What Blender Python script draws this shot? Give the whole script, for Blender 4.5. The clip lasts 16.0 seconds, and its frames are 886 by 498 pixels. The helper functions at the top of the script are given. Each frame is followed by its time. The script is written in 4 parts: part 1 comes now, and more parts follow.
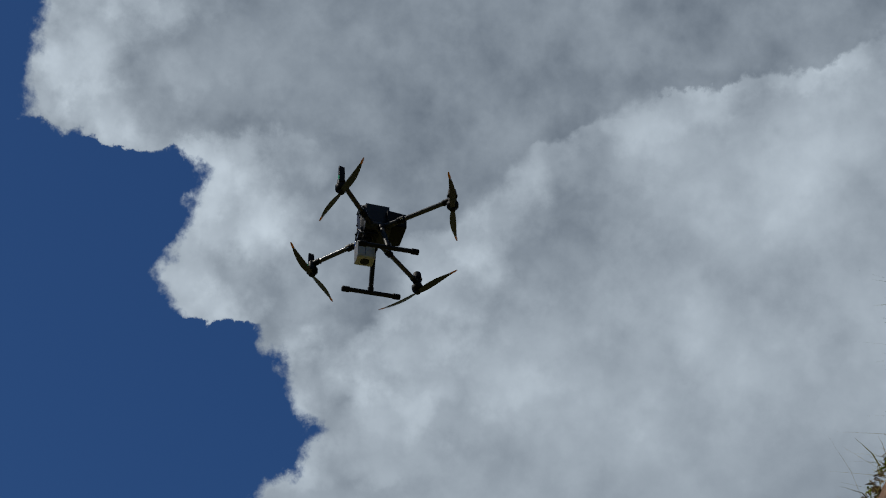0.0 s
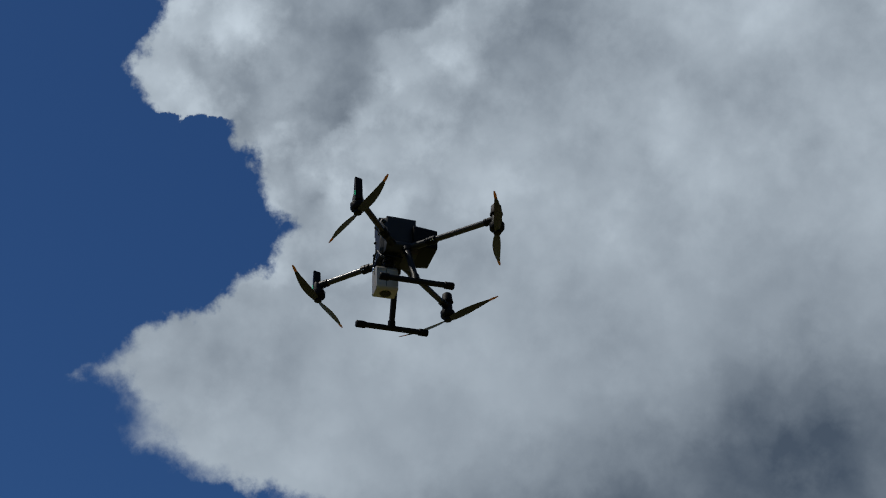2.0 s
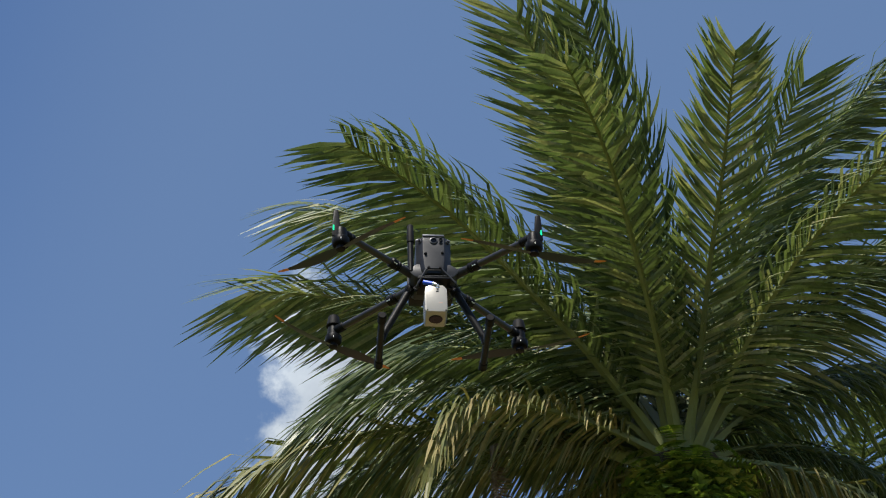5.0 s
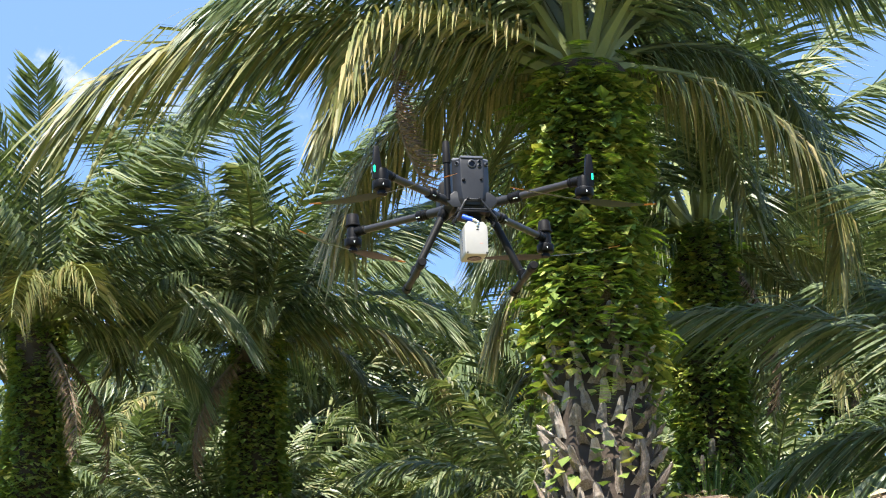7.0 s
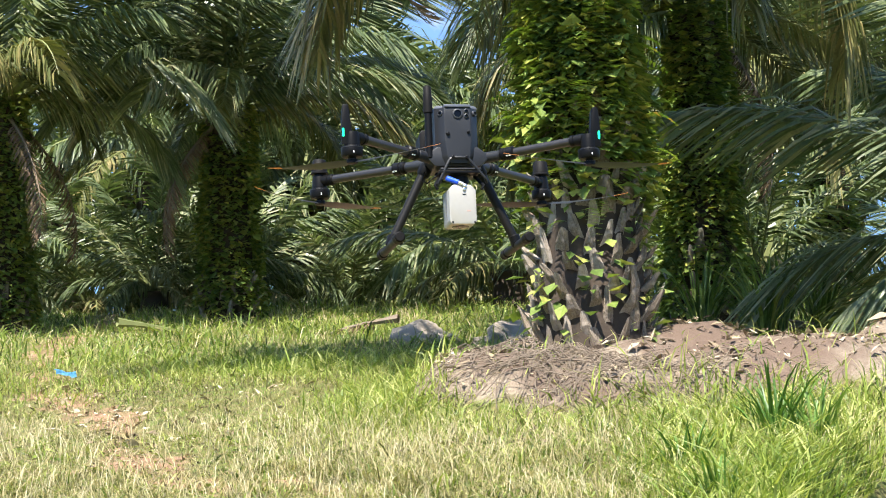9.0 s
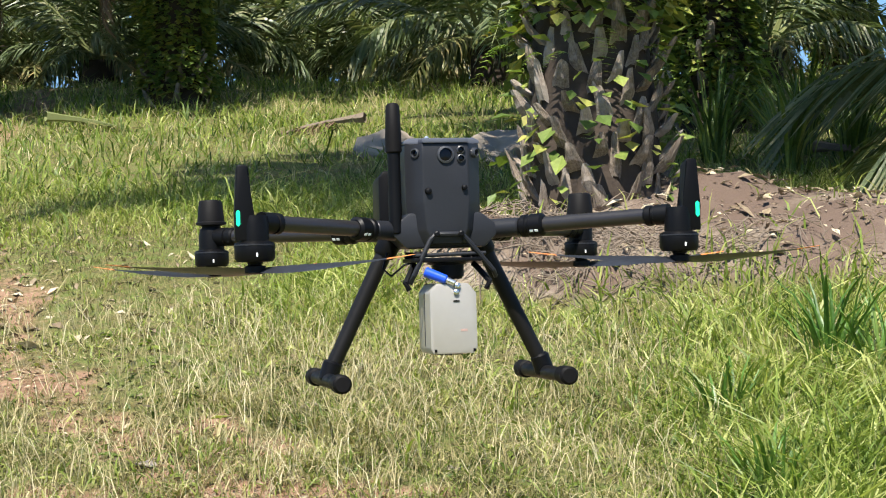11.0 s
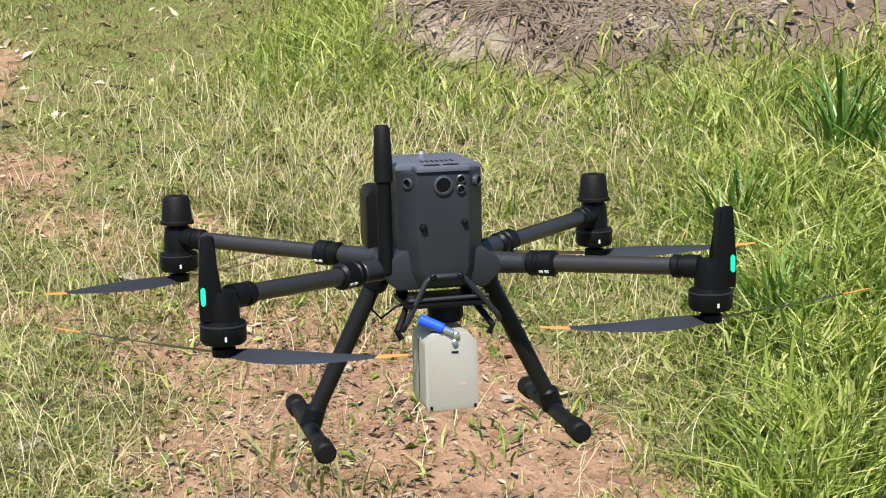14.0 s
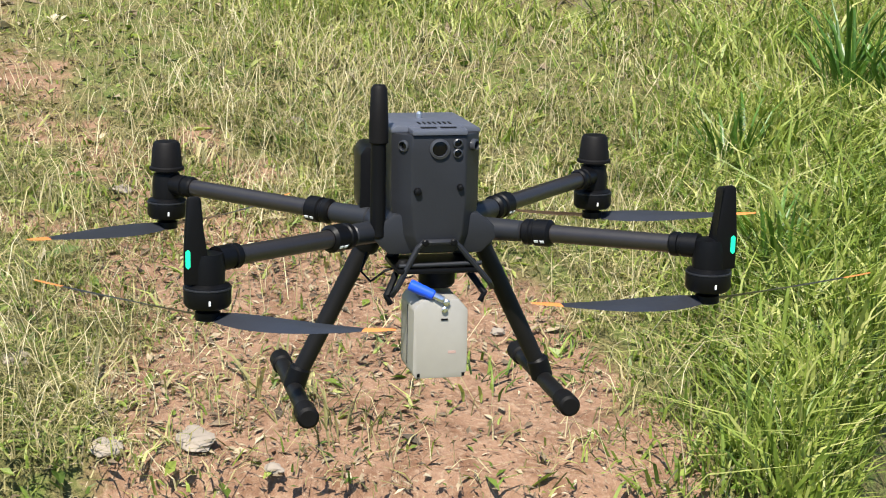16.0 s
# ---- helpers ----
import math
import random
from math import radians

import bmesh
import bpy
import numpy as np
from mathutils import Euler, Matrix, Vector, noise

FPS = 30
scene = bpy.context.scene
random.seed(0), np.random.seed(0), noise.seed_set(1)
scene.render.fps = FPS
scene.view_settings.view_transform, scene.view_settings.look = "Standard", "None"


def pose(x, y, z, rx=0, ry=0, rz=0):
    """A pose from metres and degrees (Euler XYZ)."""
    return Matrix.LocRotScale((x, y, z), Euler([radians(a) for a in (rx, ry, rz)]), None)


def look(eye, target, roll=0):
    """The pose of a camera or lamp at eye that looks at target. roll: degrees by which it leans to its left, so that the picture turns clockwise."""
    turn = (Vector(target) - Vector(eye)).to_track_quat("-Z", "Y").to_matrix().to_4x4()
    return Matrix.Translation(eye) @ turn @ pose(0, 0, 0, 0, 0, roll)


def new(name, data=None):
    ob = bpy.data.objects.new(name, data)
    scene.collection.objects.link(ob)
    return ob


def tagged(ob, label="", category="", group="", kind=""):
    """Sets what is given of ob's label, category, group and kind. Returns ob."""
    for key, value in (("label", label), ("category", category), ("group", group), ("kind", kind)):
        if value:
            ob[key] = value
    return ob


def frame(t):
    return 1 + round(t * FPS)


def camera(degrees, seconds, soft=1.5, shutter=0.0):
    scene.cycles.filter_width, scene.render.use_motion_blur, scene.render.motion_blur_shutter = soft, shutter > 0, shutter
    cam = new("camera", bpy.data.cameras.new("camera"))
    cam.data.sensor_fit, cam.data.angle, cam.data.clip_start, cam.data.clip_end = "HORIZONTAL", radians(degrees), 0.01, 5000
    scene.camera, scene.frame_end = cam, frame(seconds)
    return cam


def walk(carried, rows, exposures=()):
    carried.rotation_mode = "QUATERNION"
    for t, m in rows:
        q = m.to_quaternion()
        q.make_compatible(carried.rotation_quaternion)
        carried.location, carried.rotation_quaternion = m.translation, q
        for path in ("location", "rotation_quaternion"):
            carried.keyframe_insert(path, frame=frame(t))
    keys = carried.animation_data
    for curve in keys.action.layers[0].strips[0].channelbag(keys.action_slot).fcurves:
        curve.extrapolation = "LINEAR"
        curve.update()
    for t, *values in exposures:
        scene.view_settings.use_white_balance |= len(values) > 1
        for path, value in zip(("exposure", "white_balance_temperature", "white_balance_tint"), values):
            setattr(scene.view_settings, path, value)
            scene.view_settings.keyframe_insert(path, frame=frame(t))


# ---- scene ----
cam = camera(2 * math.degrees(math.atan(784 / 3350)), 16.0, soft=1.1)
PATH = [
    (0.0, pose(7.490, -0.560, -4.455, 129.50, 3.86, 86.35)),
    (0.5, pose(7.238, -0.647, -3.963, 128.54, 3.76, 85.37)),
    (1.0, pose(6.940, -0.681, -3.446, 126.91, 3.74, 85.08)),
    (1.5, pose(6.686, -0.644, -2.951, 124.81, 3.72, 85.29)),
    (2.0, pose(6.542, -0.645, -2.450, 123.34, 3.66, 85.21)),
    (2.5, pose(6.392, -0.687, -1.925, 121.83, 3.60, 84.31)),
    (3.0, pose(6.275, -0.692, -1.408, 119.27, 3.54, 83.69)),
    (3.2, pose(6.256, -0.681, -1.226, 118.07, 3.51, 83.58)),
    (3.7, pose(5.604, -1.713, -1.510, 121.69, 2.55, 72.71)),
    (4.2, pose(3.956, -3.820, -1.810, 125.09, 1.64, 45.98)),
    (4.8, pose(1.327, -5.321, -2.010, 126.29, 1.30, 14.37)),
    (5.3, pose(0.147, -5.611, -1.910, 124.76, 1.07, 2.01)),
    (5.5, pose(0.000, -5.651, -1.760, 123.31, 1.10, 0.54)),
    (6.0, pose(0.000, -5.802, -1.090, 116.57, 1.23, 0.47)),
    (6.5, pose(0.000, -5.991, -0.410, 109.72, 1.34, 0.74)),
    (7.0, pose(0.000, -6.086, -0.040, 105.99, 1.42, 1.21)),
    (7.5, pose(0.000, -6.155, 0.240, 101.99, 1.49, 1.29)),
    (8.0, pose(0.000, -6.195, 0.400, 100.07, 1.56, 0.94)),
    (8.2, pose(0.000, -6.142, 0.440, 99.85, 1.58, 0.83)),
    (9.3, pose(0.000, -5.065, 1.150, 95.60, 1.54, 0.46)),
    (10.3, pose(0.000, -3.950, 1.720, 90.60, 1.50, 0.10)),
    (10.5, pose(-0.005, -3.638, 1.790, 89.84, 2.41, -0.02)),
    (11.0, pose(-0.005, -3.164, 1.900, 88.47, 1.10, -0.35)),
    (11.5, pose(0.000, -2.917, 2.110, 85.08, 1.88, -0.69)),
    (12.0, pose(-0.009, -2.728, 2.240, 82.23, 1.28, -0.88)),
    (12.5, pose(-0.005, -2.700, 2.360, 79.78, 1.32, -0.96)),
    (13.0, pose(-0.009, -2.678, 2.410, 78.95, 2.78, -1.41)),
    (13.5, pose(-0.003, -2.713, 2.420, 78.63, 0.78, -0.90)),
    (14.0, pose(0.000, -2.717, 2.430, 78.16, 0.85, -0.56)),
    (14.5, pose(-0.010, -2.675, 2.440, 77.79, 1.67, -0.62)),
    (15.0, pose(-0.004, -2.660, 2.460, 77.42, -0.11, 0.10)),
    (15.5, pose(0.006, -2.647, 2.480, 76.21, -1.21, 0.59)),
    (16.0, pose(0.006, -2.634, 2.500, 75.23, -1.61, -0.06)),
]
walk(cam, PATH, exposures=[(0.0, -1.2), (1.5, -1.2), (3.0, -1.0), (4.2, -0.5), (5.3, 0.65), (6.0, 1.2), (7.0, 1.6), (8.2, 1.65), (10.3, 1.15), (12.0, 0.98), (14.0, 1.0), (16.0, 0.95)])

# ---- sky and sun ----
SUN_ELEV, SUN_TURN = radians(57), radians(194)
BANK_TURN = 85.29
world = bpy.data.worlds.new("sky_world")
scene.world = world
world.use_nodes = True


class Nodes:
    """Short hand for building node trees."""

    def __init__(self, tree):
        self.tree = tree
        tree.nodes.clear()

    def add(self, kind, **values):
        node = self.tree.nodes.new(kind)
        for key, value in values.items():
            if key == "operation":
                node.operation = value
            elif key == "blend_type":
                node.blend_type = value
            elif key == "data_type":
                node.data_type = value
        return node

    def link(self, a, b):
        self.tree.links.new(a, b)

    def put(self, socket, value):
        if isinstance(value, bpy.types.NodeSocket):
            self.tree.links.new(value, socket)
        else:
            socket.default_value = value

    def math(self, op, a, b=0.0, c=0.0):
        n = self.add("ShaderNodeMath", operation=op)
        for i, v in enumerate((a, b, c)):
            self.put(n.inputs[i], v)
        return n.outputs[0]

    def vec(self, op, a, b=(0, 0, 0)):
        n = self.add("ShaderNodeVectorMath", operation=op)
        self.put(n.inputs[0], a)
        self.put(n.inputs[1], b)
        return n.outputs["Value"] if op in ("DOT_PRODUCT", "LENGTH") else n.outputs[0]

    def noise(self, vector, scale, detail=4.0, rough=0.55, distortion=0.0):
        n = self.add("ShaderNodeTexNoise")
        if vector is not None:
            self.put(n.inputs["Vector"], vector)
        n.inputs["Scale"].default_value = scale
        n.inputs["Detail"].default_value = detail
        n.inputs["Roughness"].default_value = rough
        n.inputs["Distortion"].default_value = distortion
        return n.outputs["Fac"]

    def ramp(self, value, low, high, a=0.0, b=1.0, smooth=True):
        n = self.add("ShaderNodeMapRange")
        n.interpolation_type = "SMOOTHSTEP" if smooth else "LINEAR"
        self.put(n.inputs["Value"], value)
        n.inputs["From Min"].default_value = low
        n.inputs["From Max"].default_value = high
        n.inputs["To Min"].default_value = a
        n.inputs["To Max"].default_value = b
        return n.outputs["Result"]

    def mix(self, fac, a, b, blend="MIX"):
        n = self.add("ShaderNodeMix", data_type="RGBA", blend_type=blend)
        self.put(n.inputs[0], fac)
        self.put(n.inputs[6], a if isinstance(a, bpy.types.NodeSocket) else (*a, 1.0))
        self.put(n.inputs[7], b if isinstance(b, bpy.types.NodeSocket) else (*b, 1.0))
        return n.outputs[2]


def grey(n, f):
    c = n.add("ShaderNodeCombineColor")
    for i in range(3):
        n.put(c.inputs[i], f)
    return c.outputs[0]


def build_sky():
    n = Nodes(world.node_tree)
    way = n.add("ShaderNodeTexCoord").outputs["Generated"]
    air = n.add("ShaderNodeTexSky")
    air.sky_type = "NISHITA"
    air.sun_disc = False
    air.sun_elevation, air.sun_rotation = SUN_ELEV, SUN_TURN
    air.air_density, air.dust_density, air.ozone_density = 1.0, 0.4, 2.0
    # a big cumulus bank high over the open side, in its own axes
    turn = pose(0, 0, 0, 124.81, 3.72, BANK_TURN).to_3x3()
    right, up, ahead = (turn @ Vector(v) for v in ((1, 0, 0), (0, 1, 0), (0, 0, -1)))
    toward = n.vec("DOT_PRODUCT", way, ahead)
    blue = n.mix(1.0, air.outputs[0], (0.036, 0.066, 0.106), "MULTIPLY")
    blue = n.mix(n.ramp(toward, 0.85, 0.6, 0.0, 0.6), blue, (0.155, 0.235, 0.37))
    depth = n.math("MAXIMUM", toward, 0.05)
    mid = n.noise(way, 22.0, 3.0, 0.5)
    fine = n.noise(way, 48.0, 8.0, 0.62)
    swirl = n.add("ShaderNodeTexNoise")
    n.put(swirl.inputs["Vector"], way)
    swirl.inputs["Scale"].default_value, swirl.inputs["Detail"].default_value, swirl.inputs["Roughness"].default_value = 30.0, 7.0, 0.62
    curl = n.vec("SUBTRACT", swirl.outputs["Color"], (0.5, 0.5, 0.5))
    bent = n.vec("ADD", way, n.vec("MULTIPLY", curl, (0.040, 0.040, 0.040)))
    # tan units: px to the right, py downwards
    px = n.math("DIVIDE", n.vec("DOT_PRODUCT", bent, right), depth)
    py = n.math("DIVIDE", n.vec("DOT_PRODUCT", bent, up), n.math("MULTIPLY", depth, -1.0))

    def outline(points, low, high):
        """px of an edge as a function of py."""
        node = n.add("ShaderNodeValToRGB")
        band = node.color_ramp
        while len(band.elements) < len(points):
            band.elements.new(0.5)
        for k, (yy, xx) in enumerate(points):
            band.elements[k].position = (yy - low) / (high - low)
            g = (xx + 30) / 100
            band.elements[k].color = (g, g, g, 1.0)
        n.put(node.inputs[0], n.ramp(py, low / 100, high / 100, smooth=False))
        return n.math("SUBTRACT", n.math("ADD", px, 0.3), node.outputs[0])

    # the rim of the bank from high to low, in hundredths
    rim = [(-23.0, -22.0), (-19.3, -23.4), (-15.7, -23.4), (-14.5, -20.7), (-13.9, -16.3), (-12.7, -14.2), (-11.2, -14.9), (-9.4, -14.6), (-7.5, -16.2), (-5.8, -16.4), (-4.5, -15.2), (-3.9, -11.5), (-2.2, -10.0), (0.1, -9.1), (1.3, -7.9), (3.1, -9.5), (5.3, -12.3), (6.5, -14.7), (7.7, -17.0), (9.1, -19.0), (10.4, -17.0), (12.6, -16.4), (14.4, -13.0), (15.6, -8.2), (16.7, -7.7), (17.6, -10.6), (19.2, -12.7), (23.0, -13.0)]
    edge = outline(rim, -23.0, 23.0)
    # soft veils hang at its lower end
    soft = n.ramp(py, 0.03, 0.14, 0.008, 0.030)
    bank = n.ramp(n.math("DIVIDE", n.math("ADD", edge, n.math("MULTIPLY", n.math("SUBTRACT", fine, 0.5), 0.03)), soft), -0.35, 1.0)
    ahead_only = n.ramp(toward, 0.45, 0.7)
    ends = n.math("ADD", toward, n.math("MULTIPLY", n.math("ADD", mid, fine), 0.22))
    bank = n.math("MULTIPLY", bank, n.ramp(ends, 1.0, 1.12))
    # scattered cumulus low over the plantation
    flat = n.vec("MULTIPLY", way, (1.0, 1.0, 1.7))
    low = n.noise(flat, 3.6, 6.0, 0.52, 0.2)
    lump = n.vec("SUBTRACT", way, (-0.165, 0.855, 0.50))
    lump = n.ramp(n.vec("LENGTH", n.vec("MULTIPLY", lump, (1.5, 0.6, 0.85))), 0.02, 0.10, 0.32, 0.0)
    low = n.math("ADD", low, lump)
    ragged = n.math("ADD", n.math("MULTIPLY", n.math("SUBTRACT", fine, 0.5), 0.42), n.math("MULTIPLY", n.math("SUBTRACT", mid, 0.5), 0.35))
    low = n.ramp(n.math("ADD", low, ragged), 0.64, 0.79)
    low = n.math("MULTIPLY", low, n.ramp(n.vec("DOT_PRODUCT", way, ahead), 0.85, 0.6))
    cover = n.math("MAXIMUM", bank, low)
    # cloud brightness: lit rims, a grey veil behind the nearer heap, a dark belly at its foot
    heap = [(-23.0, 23.4), (-18.4, 21.9), (-16.7, 14.0), (-16.0, 9.4), (-14.6, 7.5), (-13.6, 3.5), (-11.5, 1.3), (-9.7, -1.0), (-8.8, -3.4), (-7.0, -4.0), (-4.6, -5.2), (-2.8, -5.5), (-0.7, -3.4), (0.7, -5.8), (2.5, -7.9), (4.0, -12.0), (6.0, -30.0)]
    front = outline(heap, -23.0, 6.0)
    front = n.math("ADD", front, n.math("MULTIPLY", n.math("SUBTRACT", mid, 0.5), 0.03))
    puff = n.noise(way, 15.0, 7.0, 0.56)
    belly = n.noise(way, 6.0, 2.0, 0.45)
    cells = []
    for size in (26.0, 60.0):
        cell = n.add("ShaderNodeTexVoronoi")
        cell.feature = "SMOOTH_F1"
        cell.inputs["Scale"].default_value, cell.inputs["Smoothness"].default_value = size, 0.5
        n.put(cell.inputs["Vector"], bent)
        cells.append(n.math("SUBTRACT", 0.40, cell.outputs["Distance"]))
    billow = n.math("MULTIPLY_ADD", cells[1], 0.5, cells[0])
    back = n.math("MULTIPLY_ADD", billow, n.ramp(edge, 0.02, 0.13, 0.75, 0.10), n.ramp(edge, 0.02, 0.105, 0.76, 0.33))
    face = n.math("MULTIPLY_ADD", billow, n.ramp(front, 0.0, 0.14, 0.55, 0.12), n.ramp(front, 0.0, 0.10, 0.70, 0.54))
    shade = n.mix(n.ramp(front, -0.006, 0.016), grey(n, back), grey(n, face))
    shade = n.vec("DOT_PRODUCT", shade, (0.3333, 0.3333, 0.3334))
    slope = n.math("ADD", n.math("MULTIPLY", px, 0.38), n.math("MULTIPLY", py, 0.95))
    shade = n.math("SUBTRACT", shade, n.ramp(slope, 0.11, 0.225, 0.0, 0.43))
    shade = n.math("ADD", shade, n.math("MULTIPLY", n.math("SUBTRACT", puff, 0.5), n.ramp(slope, 0.0, 0.16, 0.85, 0.35)))
    shade = n.math("ADD", shade, n.math("MULTIPLY", n.math("SUBTRACT", belly, 0.5), 0.45))
    shade = n.math("ADD", shade, n.math("MULTIPLY", n.math("SUBTRACT", fine, 0.5), n.ramp(py, -0.05, 0.12, 0.24, 0.06)))
    cloud = n.mix(n.ramp(shade, 0.0, 1.0, smooth=False), (0.14, 0.195, 0.28), (1.22, 1.40, 1.57))
    haze = n.mix(n.ramp(n.math("ADD", puff, n.math("MULTIPLY", fine, 0.4)), 0.4, 0.95, smooth=False), (0.23, 0.28, 0.35), (0.40, 0.425, 0.455))
    cloud = n.mix(ahead_only, haze, cloud)
    sky = n.mix(cover, blue, cloud)
    out = n.add("ShaderNodeBackground")
    n.put(out.inputs[0], sky)
    out.inputs[1].default_value = 1.0
    end = n.add("ShaderNodeOutputWorld")
    n.link(out.outputs[0], end.inputs[0])


build_sky()
sun_data = bpy.data.lights.new("sun", "SUN")
sun_data.energy, sun_data.angle, sun_data.color = 5.0, radians(0.5), (1.0, 0.95, 0.86)
sun = new("sun", sun_data)
# the sky's sun_rotation is measured from +y, clockwise seen from above
toward_sun = Vector((math.sin(SUN_TURN) * math.cos(SUN_ELEV), math.cos(SUN_TURN) * math.cos(SUN_ELEV), math.sin(SUN_ELEV)))
sun.matrix_world = look(toward_sun * 50, (0, 0, 0))


# ---- materials ----
def surface(name, build):
    m = bpy.data.materials.new(name)
    m.use_nodes = True
    n = Nodes(m.node_tree)
    shader = n.add("ShaderNodeBsdfPrincipled")
    end = n.add("ShaderNodeOutputMaterial")
    n.link(shader.outputs[0], end.inputs[0])
    build(n, shader)
    return m


def bump(n, shader, height, strength, distance):
    b = n.add("ShaderNodeBump")
    b.inputs["Strength"].default_value = strength
    b.inputs["Distance"].default_value = distance
    n.put(b.inputs["Height"], height)
    n.link(b.outputs[0], shader.inputs["Normal"])


def plain(name, color, rough=0.5, metal=0.0, spread=0.25, grain=60.0, relief=0.0005, coat=0.0, spec=0.5):
    """A painted, moulded or metal surface with slight wear at two scales."""

    def build(n, s):
        at = n.add("ShaderNodeTexCoord").outputs["Object"]
        a, b = n.noise(at, grain, 5.0), n.noise(at, grain / 9, 3.0)
        f = n.math("MULTIPLY_ADD", n.math("ADD", a, b), spread, 1.0 - spread)
        n.put(s.inputs["Base Color"], n.mix(1.0, color, grey(n, f), "MULTIPLY"))
        n.put(s.inputs["Roughness"], n.math("MULTIPLY_ADD", n.math("SUBTRACT", b, 0.5), 0.25, rough))
        s.inputs["Metallic"].default_value = metal
        s.inputs["Coat Weight"].default_value = coat
        s.inputs["Specular IOR Level"].default_value = spec
        bump(n, s, a, 0.4, relief)

    return surface(name, build)




def leafy(name, colors, rough=0.42, through_light=0.25, spec=0.5):
    """Leaves: each blade takes its own mix of the colours, with streaks along it; light passes through."""

    def build(n, s):
        geo = n.add("ShaderNodeNewGeometry")
        info = n.add("ShaderNodeObjectInfo")
        at = n.add("ShaderNodeTexCoord").outputs["Object"]
        r = n.math("MULTIPLY_ADD", info.outputs["Random"], 0.35, n.math("MULTIPLY", geo.outputs["Random Per Island"], 0.75))
        r = n.math("ADD", r, n.math("MULTIPLY", n.math("SUBTRACT", n.noise(at, 2.0, 3.0), 0.5), 0.9))
        c = n.add("ShaderNodeValToRGB")
        ramp = c.color_ramp
        while len(ramp.elements) < len(colors):
            ramp.elements.new(0.5)
        for i, (where, rgb) in enumerate(colors):
            ramp.elements[i].position = where
            ramp.elements[i].color = (*rgb, 1.0)
        n.put(c.inputs[0], r)
        streak = n.ramp(n.noise(at, 40.0, 2.0), 0.2, 0.8, 0.8, 1.15)
        col = n.mix(1.0, c.outputs[0], grey(n, streak), "MULTIPLY")
        n.put(s.inputs["Base Color"], col)
        s.inputs["Roughness"].default_value = rough
        s.inputs["Specular IOR Level"].default_value = spec
        if through_light:
            t = n.add("ShaderNodeBsdfTranslucent")
            n.put(t.inputs[0], n.mix(1.0, col, (1.0, 1.1, 0.5), "MULTIPLY"))
            m = n.add("ShaderNodeMixShader")
            m.inputs[0].default_value = through_light
            n.link(s.outputs[0], m.inputs[1])
            n.link(t.outputs[0], m.inputs[2])
            end = [k for k in n.tree.nodes if k.type == "OUTPUT_MATERIAL"][0]
            n.link(m.outputs[0], end.inputs[0])

    return surface(name, build)


def build_ground(n, s):
    at = n.add("ShaderNodeTexCoord").outputs["Object"]
    bare = n.add("ShaderNodeAttribute")
    bare.attribute_name = "bare"
    sand = n.add("ShaderNodeAttribute")
    sand.attribute_name = "sand"
    fine, mid, wide = n.noise(at, 55.0, 8.0, 0.7), n.noise(at, 9.0, 6.0, 0.6), n.noise(at, 1.3, 4.0)
    soil = n.mix(n.ramp(mid, 0.3, 0.7), (0.19, 0.100, 0.058), (0.33, 0.198, 0.125))
    soil = n.mix(n.ramp(fine, 0.45, 0.75), soil, (0.41, 0.29, 0.195))
    # dead litter; its dark tone is deepened to stand in for shade between blades
    litter = n.mix(n.ramp(fine, 0.35, 0.65), (0.055, 0.050, 0.020), (0.24, 0.20, 0.085))
    litter = n.mix(n.ramp(mid, 0.35, 0.7), litter, (0.13, 0.17, 0.04))
    grit = n.mix(n.ramp(fine, 0.3, 0.7), (0.19, 0.145, 0.105), (0.36, 0.30, 0.23))
    grit = n.mix(n.ramp(wide, 0.4, 0.62), grit, (0.15, 0.105, 0.08))
    f = n.ramp(n.math("ADD", bare.outputs["Fac"], n.math("MULTIPLY", n.math("SUBTRACT", mid, 0.5), 0.8)), 0.38, 0.62)
    col = n.mix(f, litter, soil)
    f2 = n.ramp(n.math("ADD", sand.outputs["Fac"], n.math("MULTIPLY", n.math("SUBTRACT", mid, 0.5), 0.5)), 0.35, 0.6)
    col = n.mix(f2, col, grit)
    n.put(s.inputs["Base Color"], col)
    s.inputs["Roughness"].default_value = 0.95
    s.inputs["Specular IOR Level"].default_value = 0.2
    bump(n, s, n.math("ADD", fine, n.math("MULTIPLY", mid, 2.0)), 0.9, 0.02)


def build_bark(n, s):
    at = n.add("ShaderNodeTexCoord").outputs["Object"]
    rnd = n.add("ShaderNodeObjectInfo").outputs["Random"]
    long = n.vec("MULTIPLY", at, (1.0, 1.0, 0.25))
    fibre, mid = n.noise(long, 70.0, 6.0, 0.7), n.noise(at, 8.0, 4.0)
    col = n.mix(n.ramp(fibre, 0.3, 0.7), (0.10, 0.075, 0.055), (0.30, 0.24, 0.185))
    col = n.mix(n.ramp(n.math("ADD", mid, n.math("MULTIPLY", rnd, 0.3)), 0.55, 0.95), col, (0.38, 0.33, 0.28))
    n.put(s.inputs["Base Color"], col)
    s.inputs["Roughness"].default_value = 0.95
    bump(n, s, fibre, 0.8, 0.012)


